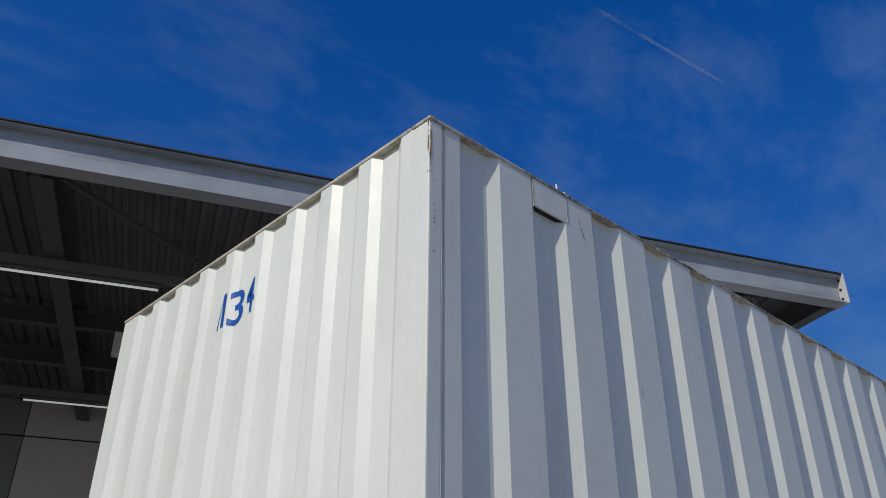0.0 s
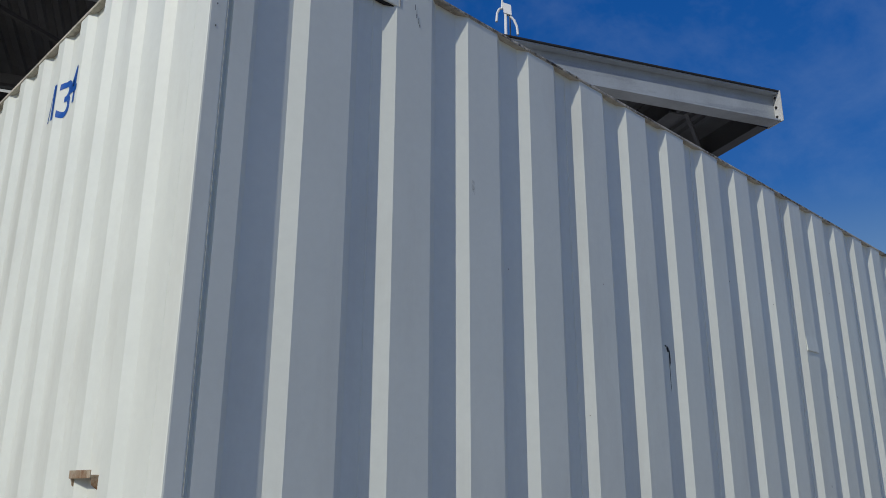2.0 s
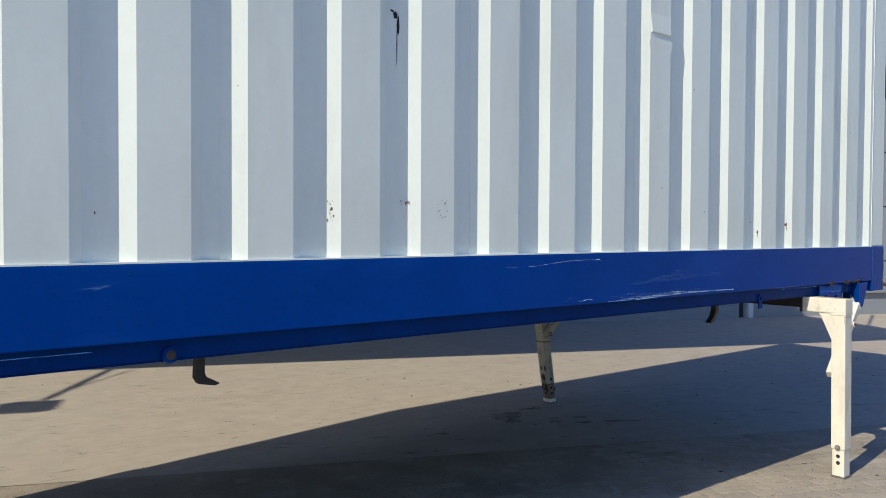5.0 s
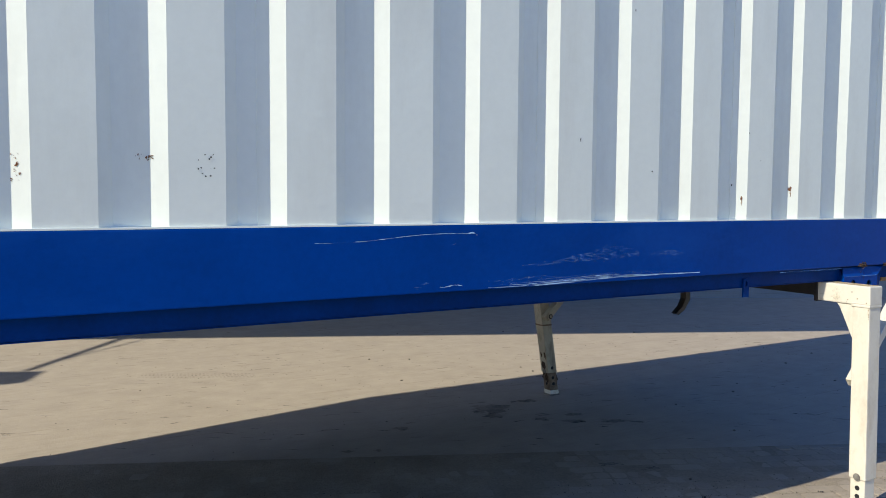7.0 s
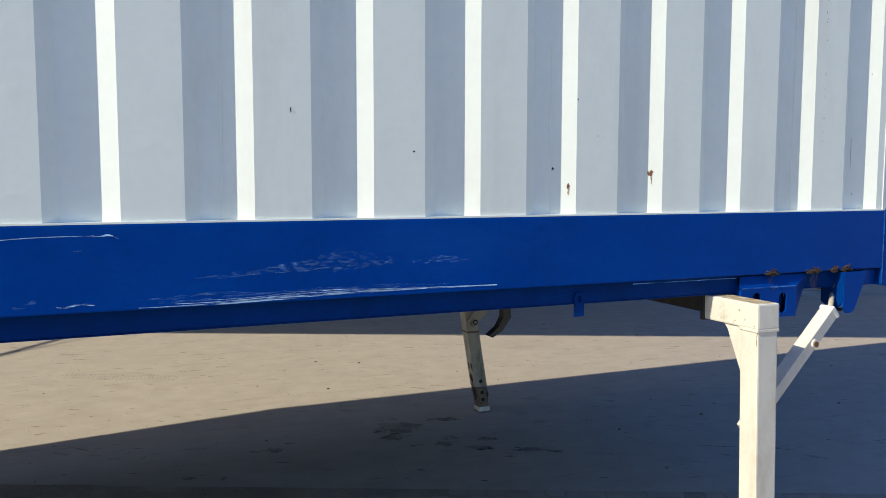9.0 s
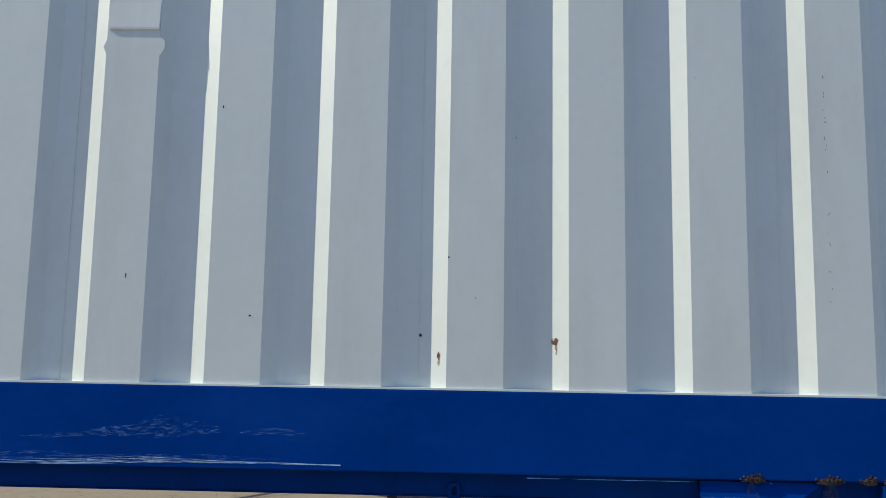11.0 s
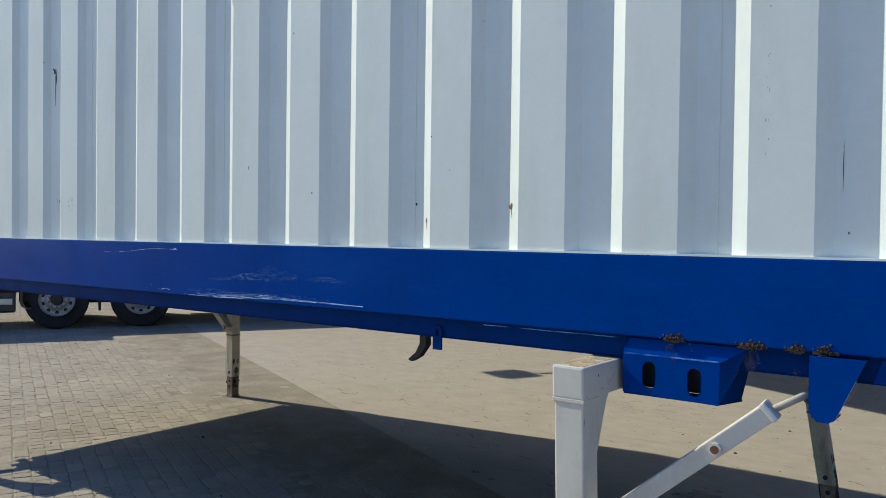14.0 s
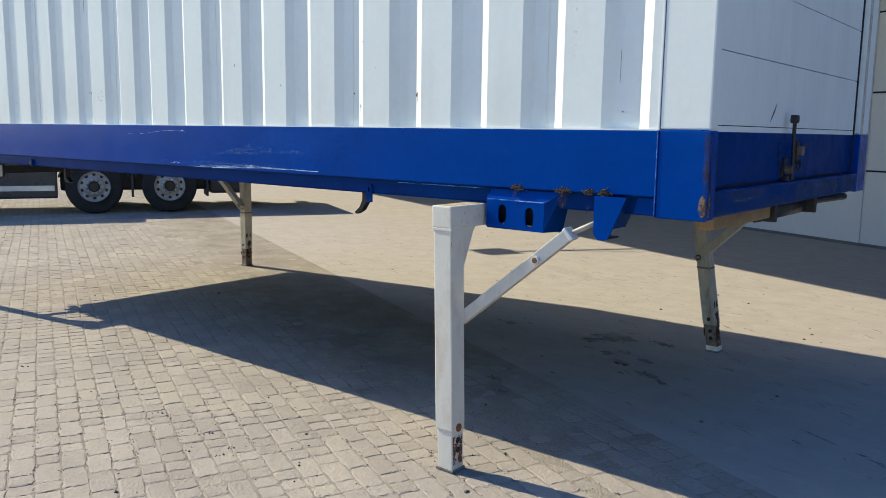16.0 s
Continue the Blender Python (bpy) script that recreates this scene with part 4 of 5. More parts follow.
    part("bracket_top", prism([(-0.006, 1.178), (0.004, 1.178), (0.022, Z_RAIL), (0.012, Z_RAIL)], 0.0, 1.0,
                              lambda u, v, w: sd.at(5.812 + w * ((0.383 if v > 1.2 else 0.302)), u, v)), M_BLUE, br)
    # Highlight of the bracket's ledge, painted as a paler strip
    part("bracket_edge", prism([(-0.0085, 1.179), (-0.006, 1.183), (0.0, 1.183), (0.0, 1.179)], 5.815, 6.112, lambda u, v, w: sd.at(w, u, v)), M_EDGEBLUE, br)
    part("bracket_bottom", prism([(5.812, 0.0), (6.112, 0.0), (6.148, 0.11), (5.812, 0.11)], 1.052, 1.058, lambda u, v, w: sd.at(u, v, w)), M_BLUE_OLD_SHADED, br)
    part("bracket_side", sd.box((5.812, 0.003, 1.058), (5.818, 0.10, Z_RAIL)), M_BLUE_OLD_SHADED, br)
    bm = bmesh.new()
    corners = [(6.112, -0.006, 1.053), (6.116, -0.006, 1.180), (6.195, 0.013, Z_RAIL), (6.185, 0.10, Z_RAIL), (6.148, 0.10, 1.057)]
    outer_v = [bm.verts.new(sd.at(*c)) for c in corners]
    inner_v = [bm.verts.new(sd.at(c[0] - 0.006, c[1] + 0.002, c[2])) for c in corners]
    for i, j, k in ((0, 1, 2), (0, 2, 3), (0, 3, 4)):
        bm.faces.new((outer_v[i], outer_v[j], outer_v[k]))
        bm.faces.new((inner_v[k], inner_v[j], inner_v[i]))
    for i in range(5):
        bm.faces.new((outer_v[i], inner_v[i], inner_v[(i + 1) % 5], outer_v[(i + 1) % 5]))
    part("bracket_cheek", bm, M_BLUE_OLD_SHADED, br)
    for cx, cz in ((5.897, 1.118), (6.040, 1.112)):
        part("slot_tongue", sd.box((cx + 0.008, 0.02, cz - 0.04), (cx + 0.02, 0.04, cz + 0.04)), M_BLUE_OLD_SHADED, br)
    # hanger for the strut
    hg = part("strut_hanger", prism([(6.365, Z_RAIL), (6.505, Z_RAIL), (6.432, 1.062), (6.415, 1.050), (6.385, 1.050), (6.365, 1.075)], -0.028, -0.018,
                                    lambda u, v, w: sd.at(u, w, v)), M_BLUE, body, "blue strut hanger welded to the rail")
    part("hanger_side", prism([(-0.024, Z_RAIL), (-0.024, 1.10), (0.02, 1.05), (0.09, 1.09), (0.09, Z_RAIL)], 6.363, 6.371, lambda u, v, w: sd.at(w, u, v)), M_BLUE_OLD_SHADED, hg)
    part("hanger_back", prism([(6.505, -0.02), (6.505, 0.09), (6.50, 0.09), (6.50, -0.02)], 1.10, Z_RAIL, lambda u, v, w: sd.at(u - (Z_RAIL - w) * 0.44, v, w)), M_BLUE_OLD_SHADED, hg)
    part("hanger_floor", prism([(6.385, -0.02), (6.425, -0.02), (6.425, 0.08), (6.385, 0.08)], 1.054, 1.060, lambda u, v, w: sd.at(u, v, w)), M_UNDER, hg)
    # end plate of the rail between hanger and corner post
    part("rail_stop", prism([(6.535, Z_RAIL), (6.60, Z_RAIL), (6.60, Z_BOT + 0.01), (6.515, Z_BOT + 0.012)], 0.018, 0.024, lambda u, v, w: sd.at(u, w, v)), M_BLUE, body)
    # hook and keeper under the rail
    hook = [(4.905, 1.16), (4.935, 1.16), (4.938, 1.095), (4.90, 1.045), (4.86, 1.022), (4.845, 1.030), (4.885, 1.062), (4.905, 1.10)]
    if sd.flip:
        hook = [(4.905, 1.16), (4.936, 1.16), (4.938, 1.066), (4.926, 1.046), (4.864, 1.034), (4.846, 1.041), (4.872, 1.056), (4.898, 1.070), (4.905, 1.085)]
    part("lashing_hook", prism(hook, 0.19, 0.225, lambda u, v, w: sd.at(u - 0.075, w, v)), M_DARK, body, "black steel lashing hook")
    if not sd.flip:
        part("keeper", plate_with_holes([(5.035, 1.115), (5.075, 1.115), (5.075, 1.190), (5.068, 1.205), (5.042, 1.205), (5.035, 1.190)], [stadium(5.055, 1.180, 0.016, 0.026)], 0.012, 0.020,
                                         lambda u, v, w: sd.at(u, w, v)), M_BLUE_OLD_SHADED, body)
    # welds and rust along the rail foot, with a painted pale edge highlight
    part("edge_strip", sd.box((5.28, -0.0108, Z_RAIL - 0.0015), (5.81, -0.0085, Z_RAIL + 0.0012)), M_EDGEBLUE, body)
    rng = random.Random(7)
    for x, w in () if sd.flip else ((5.975, 0.075), (6.205, 0.085), (6.325, 0.05), (6.400, 0.06)):
        pts = blotch(rng, w * 1.0, 0.020, 0.3, 22)
        part("rust_weld", prism([(x + u, Z_RAIL + 0.010 + v) for u, v in pts], -0.0105, -0.002, lambda u, v, q: sd.at(u, q, v)), M_RUSTWELD, body)
        bm = bmesh.new()
        for k in range(40):
            u, v = rng.gauss(0, w * 0.23), 0.006 + abs(rng.gauss(0, 0.007))
            c = sd.at(x + u, -0.010, Z_RAIL + 0.002 + v)
            made = bmesh.ops.create_icosphere(bm, subdivisions=1, radius=rng.uniform(0.002, 0.005), matrix=Matrix.Translation(c))
            for q in made["verts"]:
                q.co += Vector((rng.uniform(-1, 1), rng.uniform(-1, 1), rng.uniform(-1, 1))) * 0.0015
        part("rust_lump", bm, M_RUSTLUMP, body)
        pts = blotch(rng, w * 0.6, 0.09, 0.25, 20)
        part("rust_bleed", prism([(x + u, Z_RAIL - 0.02 + v) for u, v in pts], -0.0115, -0.0100, lambda u, v, q: sd.at(u, q, v)), M_GRIME, body)
    return leg


leg_set(Side(False, False, GROUND, 0.077, -0.010, 0.028, 0.006, 1.07), True)
leg_set(Side(True, False, GROUND, 0.077, 0.006, 0.02, 0.010, 1.06), True)
leg_set(Side(False, True, GROUND, lean=0.165), False)
leg_set(Side(True, True, GROUND), False)
bm = bmesh.new()
add_rod(bm, (1.27, 0.024, 1.175), (1.27, 0.004, 1.175), 0.028, 16)
bolt_ring = part("rail_bolt", bm, M_BLUE_OLD_SHADED, body)
part("bolt_hole", rod((1.27, 0.006, 1.175), (1.27, 0.001, 1.175), 0.017, 12), M_DARK, bolt_ring)

# ---- wear on the body: chips, rust and scrapes ----
def mark(name, x, z, w, h, material, rng, surface="wall"):
    pts = blotch(rng, w, h, 0.3)
    bm = bmesh.new()
    ring_v = []
    for u, v in pts:
        y = -0.0105 if surface == "rail" else wall_depth(side_pts, x + u) - 0.0016
        ring_v.append(bm.verts.new((x + u, y, z + v)))
    c = bm.verts.new((x, -0.0105 if surface == "rail" else wall_depth(side_pts, x) - 0.0016, z))
    for k in range(len(ring_v)):
        bm.faces.new((c, ring_v[k], ring_v[(k + 1) % len(ring_v)]))
    return part(name, bm, material, body)


rng = random.Random(21)
mark("rust_spot", 5.368, 1.640, 0.020, 0.026, M_CHIP, rng)
mark("rust_streak", 5.371, 1.615, 0.006, 0.035, M_RUSTRUN, rng)
mark("rust_spot", 4.998, 1.588, 0.010, 0.026, M_CHIP, rng)
mark("rust_streak", 4.998, 1.570, 0.005, 0.026, M_RUSTRUN, rng)
mark("rust_spot", 0.153, 1.536, 0.012, 0.016, M_CHIP, rng)
mark("rust_streak", 0.152, 1.512, 0.008, 0.045, M_RUSTRUN, rng)
for k in range(12):
    mark("chip", 1.895 + rng.uniform(-0.012, 0.012), 1.66 + rng.uniform(-0.05, 0.05), 0.0055, rng.uniform(0.005, 0.011), M_CHIP, rng)
for k in range(8):
    mark("chip", 2.258 + rng.uniform(-0.03, 0.03), 1.707 + rng.uniform(-0.006, 0.006), rng.uniform(0.008, 0.016), rng.uniform(0.005, 0.014), M_CHIP, rng)
for k in range(12):
    mark("chip", 2.44 + rng.uniform(-0.03, 0.03), 1.69 + rng.uniform(-0.04, 0.04), rng.uniform(0.003, 0.007), rng.uniform(0.003, 0.006), M_BLACKCHIP, rng)
mark("chip", 4.94, 1.655, 0.01, 0.012, M_BLACKCHIP, rng)
mark("chip", 3.98, 1.83, 0.004, 0.018, M_BLACKCHIP, rng)
for k in range(14):
    mark("chip", 6.235 + rng.uniform(-0.008, 0.008), 1.90 + rng.uniform(-0.17, 0.17), rng.uniform(0.0012, 0.003), rng.uniform(0.004, 0.012), M_GREYCHIP, rng)
for k in range(14):
    mark("chip", 6.235 + rng.uniform(-0.008, 0.008), 2.35 + rng.uniform(-0.17, 0.17), rng.uniform(0.0012, 0.003), rng.uniform(0.004, 0.012), M_GREYCHIP, rng)
mark("chip", 6.43, 1.74, 0.0015, 0.13, M_JOINT, rng)
for dx, dz, w, h in ((0.0, 0.06, 0.022, 0.03), (0.014, 0.02, 0.014, 0.09), (0.008, -0.06, 0.004, 0.14), (-0.016, 0.075, 0.02, 0.008)):
    mark("gouge", 2.203 + dx, 2.406 + dz, w, h, M_JOINT, rng)
for k in range(26):
    mark("fleck", rng.uniform(X0 + 0.2, X1 - 0.25), rng.uniform(1.5, 3.2), rng.uniform(0.003, 0.008), rng.uniform(0.004, 0.011), M_BLACKCHIP if k % 3 else M_CHIP, rng)
for x, z, w, h in ((0.478, 3.585, 0.004, 0.03), (0.486, 3.562, 0.005, 0.035), (0.497, 3.535, 0.004, 0.03), (0.502, 3.515, 0.004, 0.02)):
    mark("scratch", x, z, w, h, M_GREYCHIP, rng)
for x, z, w, h in ((0.795, 2.93, 0.02, 0.06), (0.80, 2.92, 0.012, 0.04)):
    mark("smudge", x, z, w, h, M_SCUFFGREY, rng)
# dents knocked into the sheet from inside, and a crease across one fold
def dent(x, z, w, h, proud):
    bm = bmesh.new()
    rings = []
    for f, d in ((1.0, 0.0), (0.9, 0.02), (0.75, 0.15), (0.5, 0.5), (0.25, 0.85), (0.08, 0.98)):
        rings.append([bm.verts.new((x + u * f, wall_depth(side_pts, x) - 0.00005 - proud * 0.5 * d, z + v * f)) for u, v in blotch(random.Random(int(x * 1000)), w * 1.5, h * 1.3, 0.08, 16)])
    for a, b in zip(rings, rings[1:]):
        for k in range(16):
            bm.faces.new((a[k], a[(k + 1) % 16], b[(k + 1) % 16], b[k]))
    bm.faces.new(rings[-1])
    part("dent", bm, M_WHITE, body, smooth=True)


for x, z, w, h, proud in ((2.822, 1.862, 0.06, 0.035, 0.0012), (3.208, 1.860, 0.055, 0.04, 0.0012), (3.553, 1.708, 0.07, 0.04, 0.0012), (3.201, 1.568, 0.06, 0.03, 0.001),
                          (2.820, 1.560, 0.07, 0.03, 0.001), (2.975, 1.979, 0.05, 0.03, 0.001), (3.960, 2.60, 0.14, 0.09, 0.0012)):
    dent(x, z, w, h, proud)
part("sheet_crease", prism([(0.0, 2.76), (-0.006, 2.667), (-0.0055, 2.661), (0.0, 2.657)], 3.872, 4.042, lambda u, v, w: (w, u - 0.0004, v)), M_WHITE, body)
# scrapes along the rail
def scrape(x0, x1, z0, z1, h, material):
    n = 18
    bm = bmesh.new()
    up, dn = [], []
    for k in range(n + 1):
        f = k / n
        x = x0 + (x1 - x0) * f
        z = z0 + (z1 - z0) * f + 0.004 * math.sin(f * 7 + x0)
        t = h * (0.25 + 0.75 * math.sin(math.pi * min(max(f, 0.03), 0.97))) * rng.uniform(0.6, 1.1)
        up.append(bm.verts.new((x, -0.0106, z + t / 2)))
        dn.append(bm.verts.new((x, -0.0106, z - t / 2)))
    for k in range(n):
        bm.faces.new((dn[k], dn[k + 1], up[k + 1], up[k]))
    part("scrape", bm, material, body)


scrape(2.80, 3.40, 1.424, 1.452, 0.0035, M_SCUFF_DENSE)
scrape(3.40, 3.47, 1.453, 1.445, 0.006, M_SCUFF_DENSE)
scrape(3.52, 4.70, 1.236, 1.250, 0.010, M_SCUFF_DENSE)
scrape(3.62, 4.40, 1.243, 1.252, 0.005, M_SCUFF_DENSE)
scrape(3.72, 4.30, 1.250, 1.258, 0.004, M_SCUFF_DENSE)
scrape(3.52, 3.90, 1.262, 1.266, 0.012, M_SCUFF)
scrape(3.55, 4.45, 1.250, 1.258, 0.022, M_SCUFF)
scrape(3.75, 4.60, 1.262, 1.262, 0.010, M_SCUFF)
scrape(4.0, 4.32, 1.350, 1.352, 0.075, M_SCUFF)
scrape(3.85, 4.28, 1.335, 1.345, 0.05, M_SCUFF)
scrape(4.38, 4.60, 1.345, 1.340, 0.030, M_SCUFF)
scrape(3.68, 4.05, 1.320, 1.330, 0.022, M_SCUFF)
scrape(3.30, 3.40, 1.250, 1.252, 0.007, M_SCUFF_DENSE)
scrape(3.19, 3.25, 1.254, 1.270, 0.026, M_SCUFF)
scrape(4.16, 4.26, 1.437, 1.438, 0.005, M_SCUFF)
scrape(3.30, 3.40, 1.405, 1.405, 0.005, M_SCUFF)
scrape(0.95, 1.10, 1.40, 1.425, 0.018, M_SCUFF)
scrape(0.28, 0.30, 1.26, 1.29, 0.03, M_SCUFF)
scrape(6.02, 6.06, 1.235, 1.12, 0.02, M_SCUFF)
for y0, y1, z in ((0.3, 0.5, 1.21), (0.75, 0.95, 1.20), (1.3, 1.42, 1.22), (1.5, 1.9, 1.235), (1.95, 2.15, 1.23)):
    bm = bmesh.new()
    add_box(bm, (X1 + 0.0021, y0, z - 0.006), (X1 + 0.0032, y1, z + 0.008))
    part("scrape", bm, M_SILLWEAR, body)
# rusty stains on the corners
for y0, y1, z0, z1 in ((0.004, 0.068, 1.155, 1.47), (0.004, 0.045, 1.155, 1.30), (2.33, 2.51, 1.16, 1.45)):
    bm = bmesh.new()
    bm.faces.new([bm.verts.new((X1 + 0.0052 + 0.0004 * y0, (y0 + y1) / 2 + u, (z0 + z1) / 2 + v)) for u, v in blotch(rng, y1 - y0, z1 - z0, 0.1, 20)])
    part("corner_grime", bm, M_GRIME, body)
for w, lift in ((0.010, 0.0), (0.022, 0.0003)):
    part("edge_wear", box((X1 + 0.004 - w, -0.0097 - lift, 1.156), (X1 + 0.003, -0.0087, 1.478)), M_GRIME, body)
    part("edge_wear", box((X1 + 0.0042, -0.003, 1.156), (X1 + 0.0048 + lift, w, 1.478)), M_GRIME, body)
bm = bmesh.new()
bm.faces.new([bm.verts.new((X1 - 0.012 + u, -0.0104, 1.205 + v)) for u, v in blotch(rng, 0.030, 0.08, 0.2, 16)])
part("bare_patch", bm, M_TAN, body)
bm = bmesh.new()
bm.faces.new([bm.verts.new((X1 + 0.0062, 0.008 + u, 1.20 + v)) for u, v in blotch(rng, 0.024, 0.075, 0.2, 16)])
part("bare_patch", bm, M_TAN, body)
for k in range(30):
    x = rng.uniform(X0, X1)
    part("rail_grime", box((x, -0.0052, Z_UNDER + 0.001), (x + rng.uniform(0.1, 0.4), -0.0043, Z_TOP - 0.002)), M_GRIME, body)
for k in range(9):
    z = rng.uniform(3.12, 3.46)
    part("post_chip", prism([(X0 + 0.024 + u, z + v) for u, v in blotch(rng, 0.003, rng.uniform(0.004, 0.010), 0.3, 8)], -0.0013, -0.0003, lambda u, v, w: (u, w, v)), M_BLACKCHIP, body)
for z0, z1 in ((3.45, 3.67), (3.60, 3.675)):
    part("corner_rust", box((X0 + 0.001, -0.0013 - z0 * 0.0001, z0), (X0 + 0.007, -0.0003, z1)), M_RUSTRUN, body)
    part("corner_rust", box((X0 - 0.0013 - z0 * 0.0001, 0.001, z0), (X0 - 0.0003, 0.009, z1)), M_RUSTRUN, body)

# ---- the parked truck, its rear axles towards the wall ----
TS = -6.8
truck = tagged(empty("truck", (0, 0, 0)), "dark parked truck with pale wheel rims standing on the pavers", "truck")


def tbox(lo, hi, bevel=0.0):
    return box(lo, hi, bevel, YARD)


def truck_wheel(s, n, r, outward):
    tyre_prof = [(0.0, r * 0.56), (0.02, r * 0.60), (0.03, r * 0.80), (0.02, r * 0.92), (0.045, r), (0.24, r), (0.265, r * 0.92), (0.255, r * 0.60), (0.26, r * 0.55)]
    c = sn(s, n, r - 0.01)
    bm = bmesh.new()
    rings, count = [], 36
    for d, rad in tyre_prof:
        ring_v = []
        for k in range(count):
            a = 2 * math.pi * k / count
            ring_v.append(bm.verts.new(c - DS * outward * d + DN * (rad * math.cos(a)) + Vector((0, 0, rad * math.sin(a)))))
        rings.append(ring_v)
    for a, b in zip(rings, rings[1:]):
        for k in range(count):
            bm.faces.new((a[k], a[(k + 1) % count], b[(k + 1) % count], b[k]))
    wheel = part("wheel", bm, M_TYRE, truck, "black tyre with pale steel rim", smooth=True)
    rim_prof = [(0.0, r * 0.57), (0.012, r * 0.545), (0.03, r * 0.51), (0.05, r * 0.47), (0.05, r * 0.40), (0.02, r * 0.34), (-0.01, r * 0.30), (-0.012, r * 0.20), (0.02, r * 0.19)]
    bm = bmesh.new()
    rings = []
    for d, rad in rim_prof:
        rings.append([bm.verts.new(c - DS * outward * d + DN * (rad * math.cos(2 * math.pi * k / count)) + Vector((0, 0, rad * math.sin(2 * math.pi * k / count)))) for k in range(count)])
    for a, b in zip(rings, rings[1:]):
        for k in range(count):
            bm.faces.new((a[k], a[(k + 1) % count], b[(k + 1) % count], b[k]))
    part("rim", bm, M_RIM, wheel, smooth=True)
    part("hub", rod(c - DS * outward * 0.02, c + DS * outward * 0.06, r * 0.20, 20, r * 0.15), M_DARK, wheel)
    for k in range(10):
        a = 2 * math.pi * (k + 0.5) / 10
        p = c + DN * (r * 0.45 * math.cos(a)) + Vector((0, 0, r * 0.45 * math.sin(a)))
        part("rim_hole", rod(p - DS * outward * 0.051, p - DS * outward * 0.044, r * 0.062, 12), M_JOINT, wheel)
        p = c + DN * (r * 0.25 * math.cos(a)) + Vector((0, 0, r * 0.25 * math.sin(a)))
        part("nut", rod(p, p + DS * outward * 0.03, 0.016, 6), M_WORN_STEEL, wheel)
    return wheel


for n in (1.41, 2.63):
    truck_wheel(TS, n, 0.46, 1)
    truck_wheel(TS - 2.4, n, 0.46, -1)
    part("axle", rod(sn(TS - 0.2, n, 0.46), sn(TS - 2.2, n, 0.46), 0.07, 12), M_DARK, truck)
truck_wheel(TS - 0.05, -2.3, 0.5, 1)
truck_wheel(TS - 2.35, -2.3, 0.5, -1)
for s in (TS - 0.75, TS - 1.65):
    part("chassis_rail", tbox((s - 0.04, -3.6, 0.72), (s + 0.04, 4.75, 1.0), 0.006), M_DARK, truck)
for n in (-0.5, 0.6, 2.0, 3.4, 4.05):
    part("cross_tube", rod(sn(TS - 0.72, n, 0.86), sn(TS - 1.68, n, 0.86), 0.06, 10), M_DARK, truck)
for n in (1.41, 2.63):
    outer = [(0.58 * math.cos(a), 0.46 + 0.58 * math.sin(a)) for a in [radians(15 + 150 * k / 14) for k in range(15)]]
    inner = [(0.555 * math.cos(a), 0.46 + 0.555 * math.sin(a)) for a in [radians(165 - 150 * k / 14) for k in range(15)]]
    part("mudguard", prism([(n + u, v) for u, v in outer + inner], TS - 0.62, TS - 0.01, lambda u, v, w: sn(w, u, v)), M_BLACKP, truck)
for n in (2.02, 3.27, 0.77):
    part("mud_flap", tbox((TS - 0.6, n - 0.02, 0.26), (TS - 0.03, n + 0.02, 0.75), 0.008), M_BLACKP, truck)
# Block added so that no light passes between the wheels
part("axle_gear", tbox((TS - 2.1, 0.86, 0.36), (TS - 0.34, 3.3, 1.02), 0.05), M_DARK, truck, "plain black block filling the space between the wheels")
# Plain dark box standing in for the dark mass behind the wheels
part("equipment_box", tbox((TS - 2.3, 3.32, 0.30), (TS - 0.12, 4.0, 0.98), 0.05), M_BLACKP, truck)
part("rear_bumper", tbox((TS - 2.35, 4.72, 0.50), (TS - 0.05, 4.84, 0.68), 0.02), M_BLACKP, truck)
part("tail_lamp", tbox((TS - 0.45, 4.66, 0.66), (TS - 0.06, 4.76, 0.82), 0.015), M_SIGNRED, truck)
skirt = part("side_skirt", tbox((TS - 0.12, -1.5, 0.26), (TS - 0.01, 0.84, 1.02), 0.03), M_TRUCKPAINT, truck, "dark side skirt with aluminium strip")
part("trim_strip", tbox((TS - 0.012, -1.45, 0.385), (TS + 0.004, 0.80, 0.475), 0.004), M_ALU, skirt)
part("tank", tbox((TS - 0.72, -1.4, 0.34), (TS - 0.15, 0.7, 0.95), 0.08), M_DARK, truck)
# Unseen boxes added to cast the truck's shadow, which sets their height
part("equipment_box", tbox((TS - 2.3, 0.9, 0.9), (TS - 0.1, 4.72, 1.18), 0.04), M_TRUCKPAINT, truck)
part("equipment_box", tbox((TS - 2.3, -2.0, 0.9), (TS - 0.1, 0.88, 1.62), 0.04), M_TRUCKPAINT, truck)
part("cab", tbox((TS - 2.42, -4.5, 0.55), (TS - 0.02, -2.6, 3.4), 0.12), M_TRUCKPAINT, truck)

# stood on the ground, a little askew to the wall
first_wheel = sn(TS, 1.41)
truck.matrix_basis = Matrix.Translation((-5.80, 4.18, GROUND + 0.01)) @ Matrix.Rotation(radians(-5.0), 4, "Z") @ Matrix.Scale(1.037, 4) @ Matrix.Translation(-first_wheel)

# ---- fittings on the building wall ----
pier = part("brick_pier", box((5.60, WALL_N - 0.13, -0.12), (5.955, WALL_N + 0.0, 1.49), 0.0, YARD), M_MORTAR)
tagged(pier, "low pale brick pier with a dark capping beside the door", "brick pier", kind="structure")
part("capping", box((5.585, WALL_N - 0.15, 1.49), (5.975, WALL_N + 0.0, 1.515), 0.003, YARD), M_STEELWORK, pier)
brick_meshes = {}
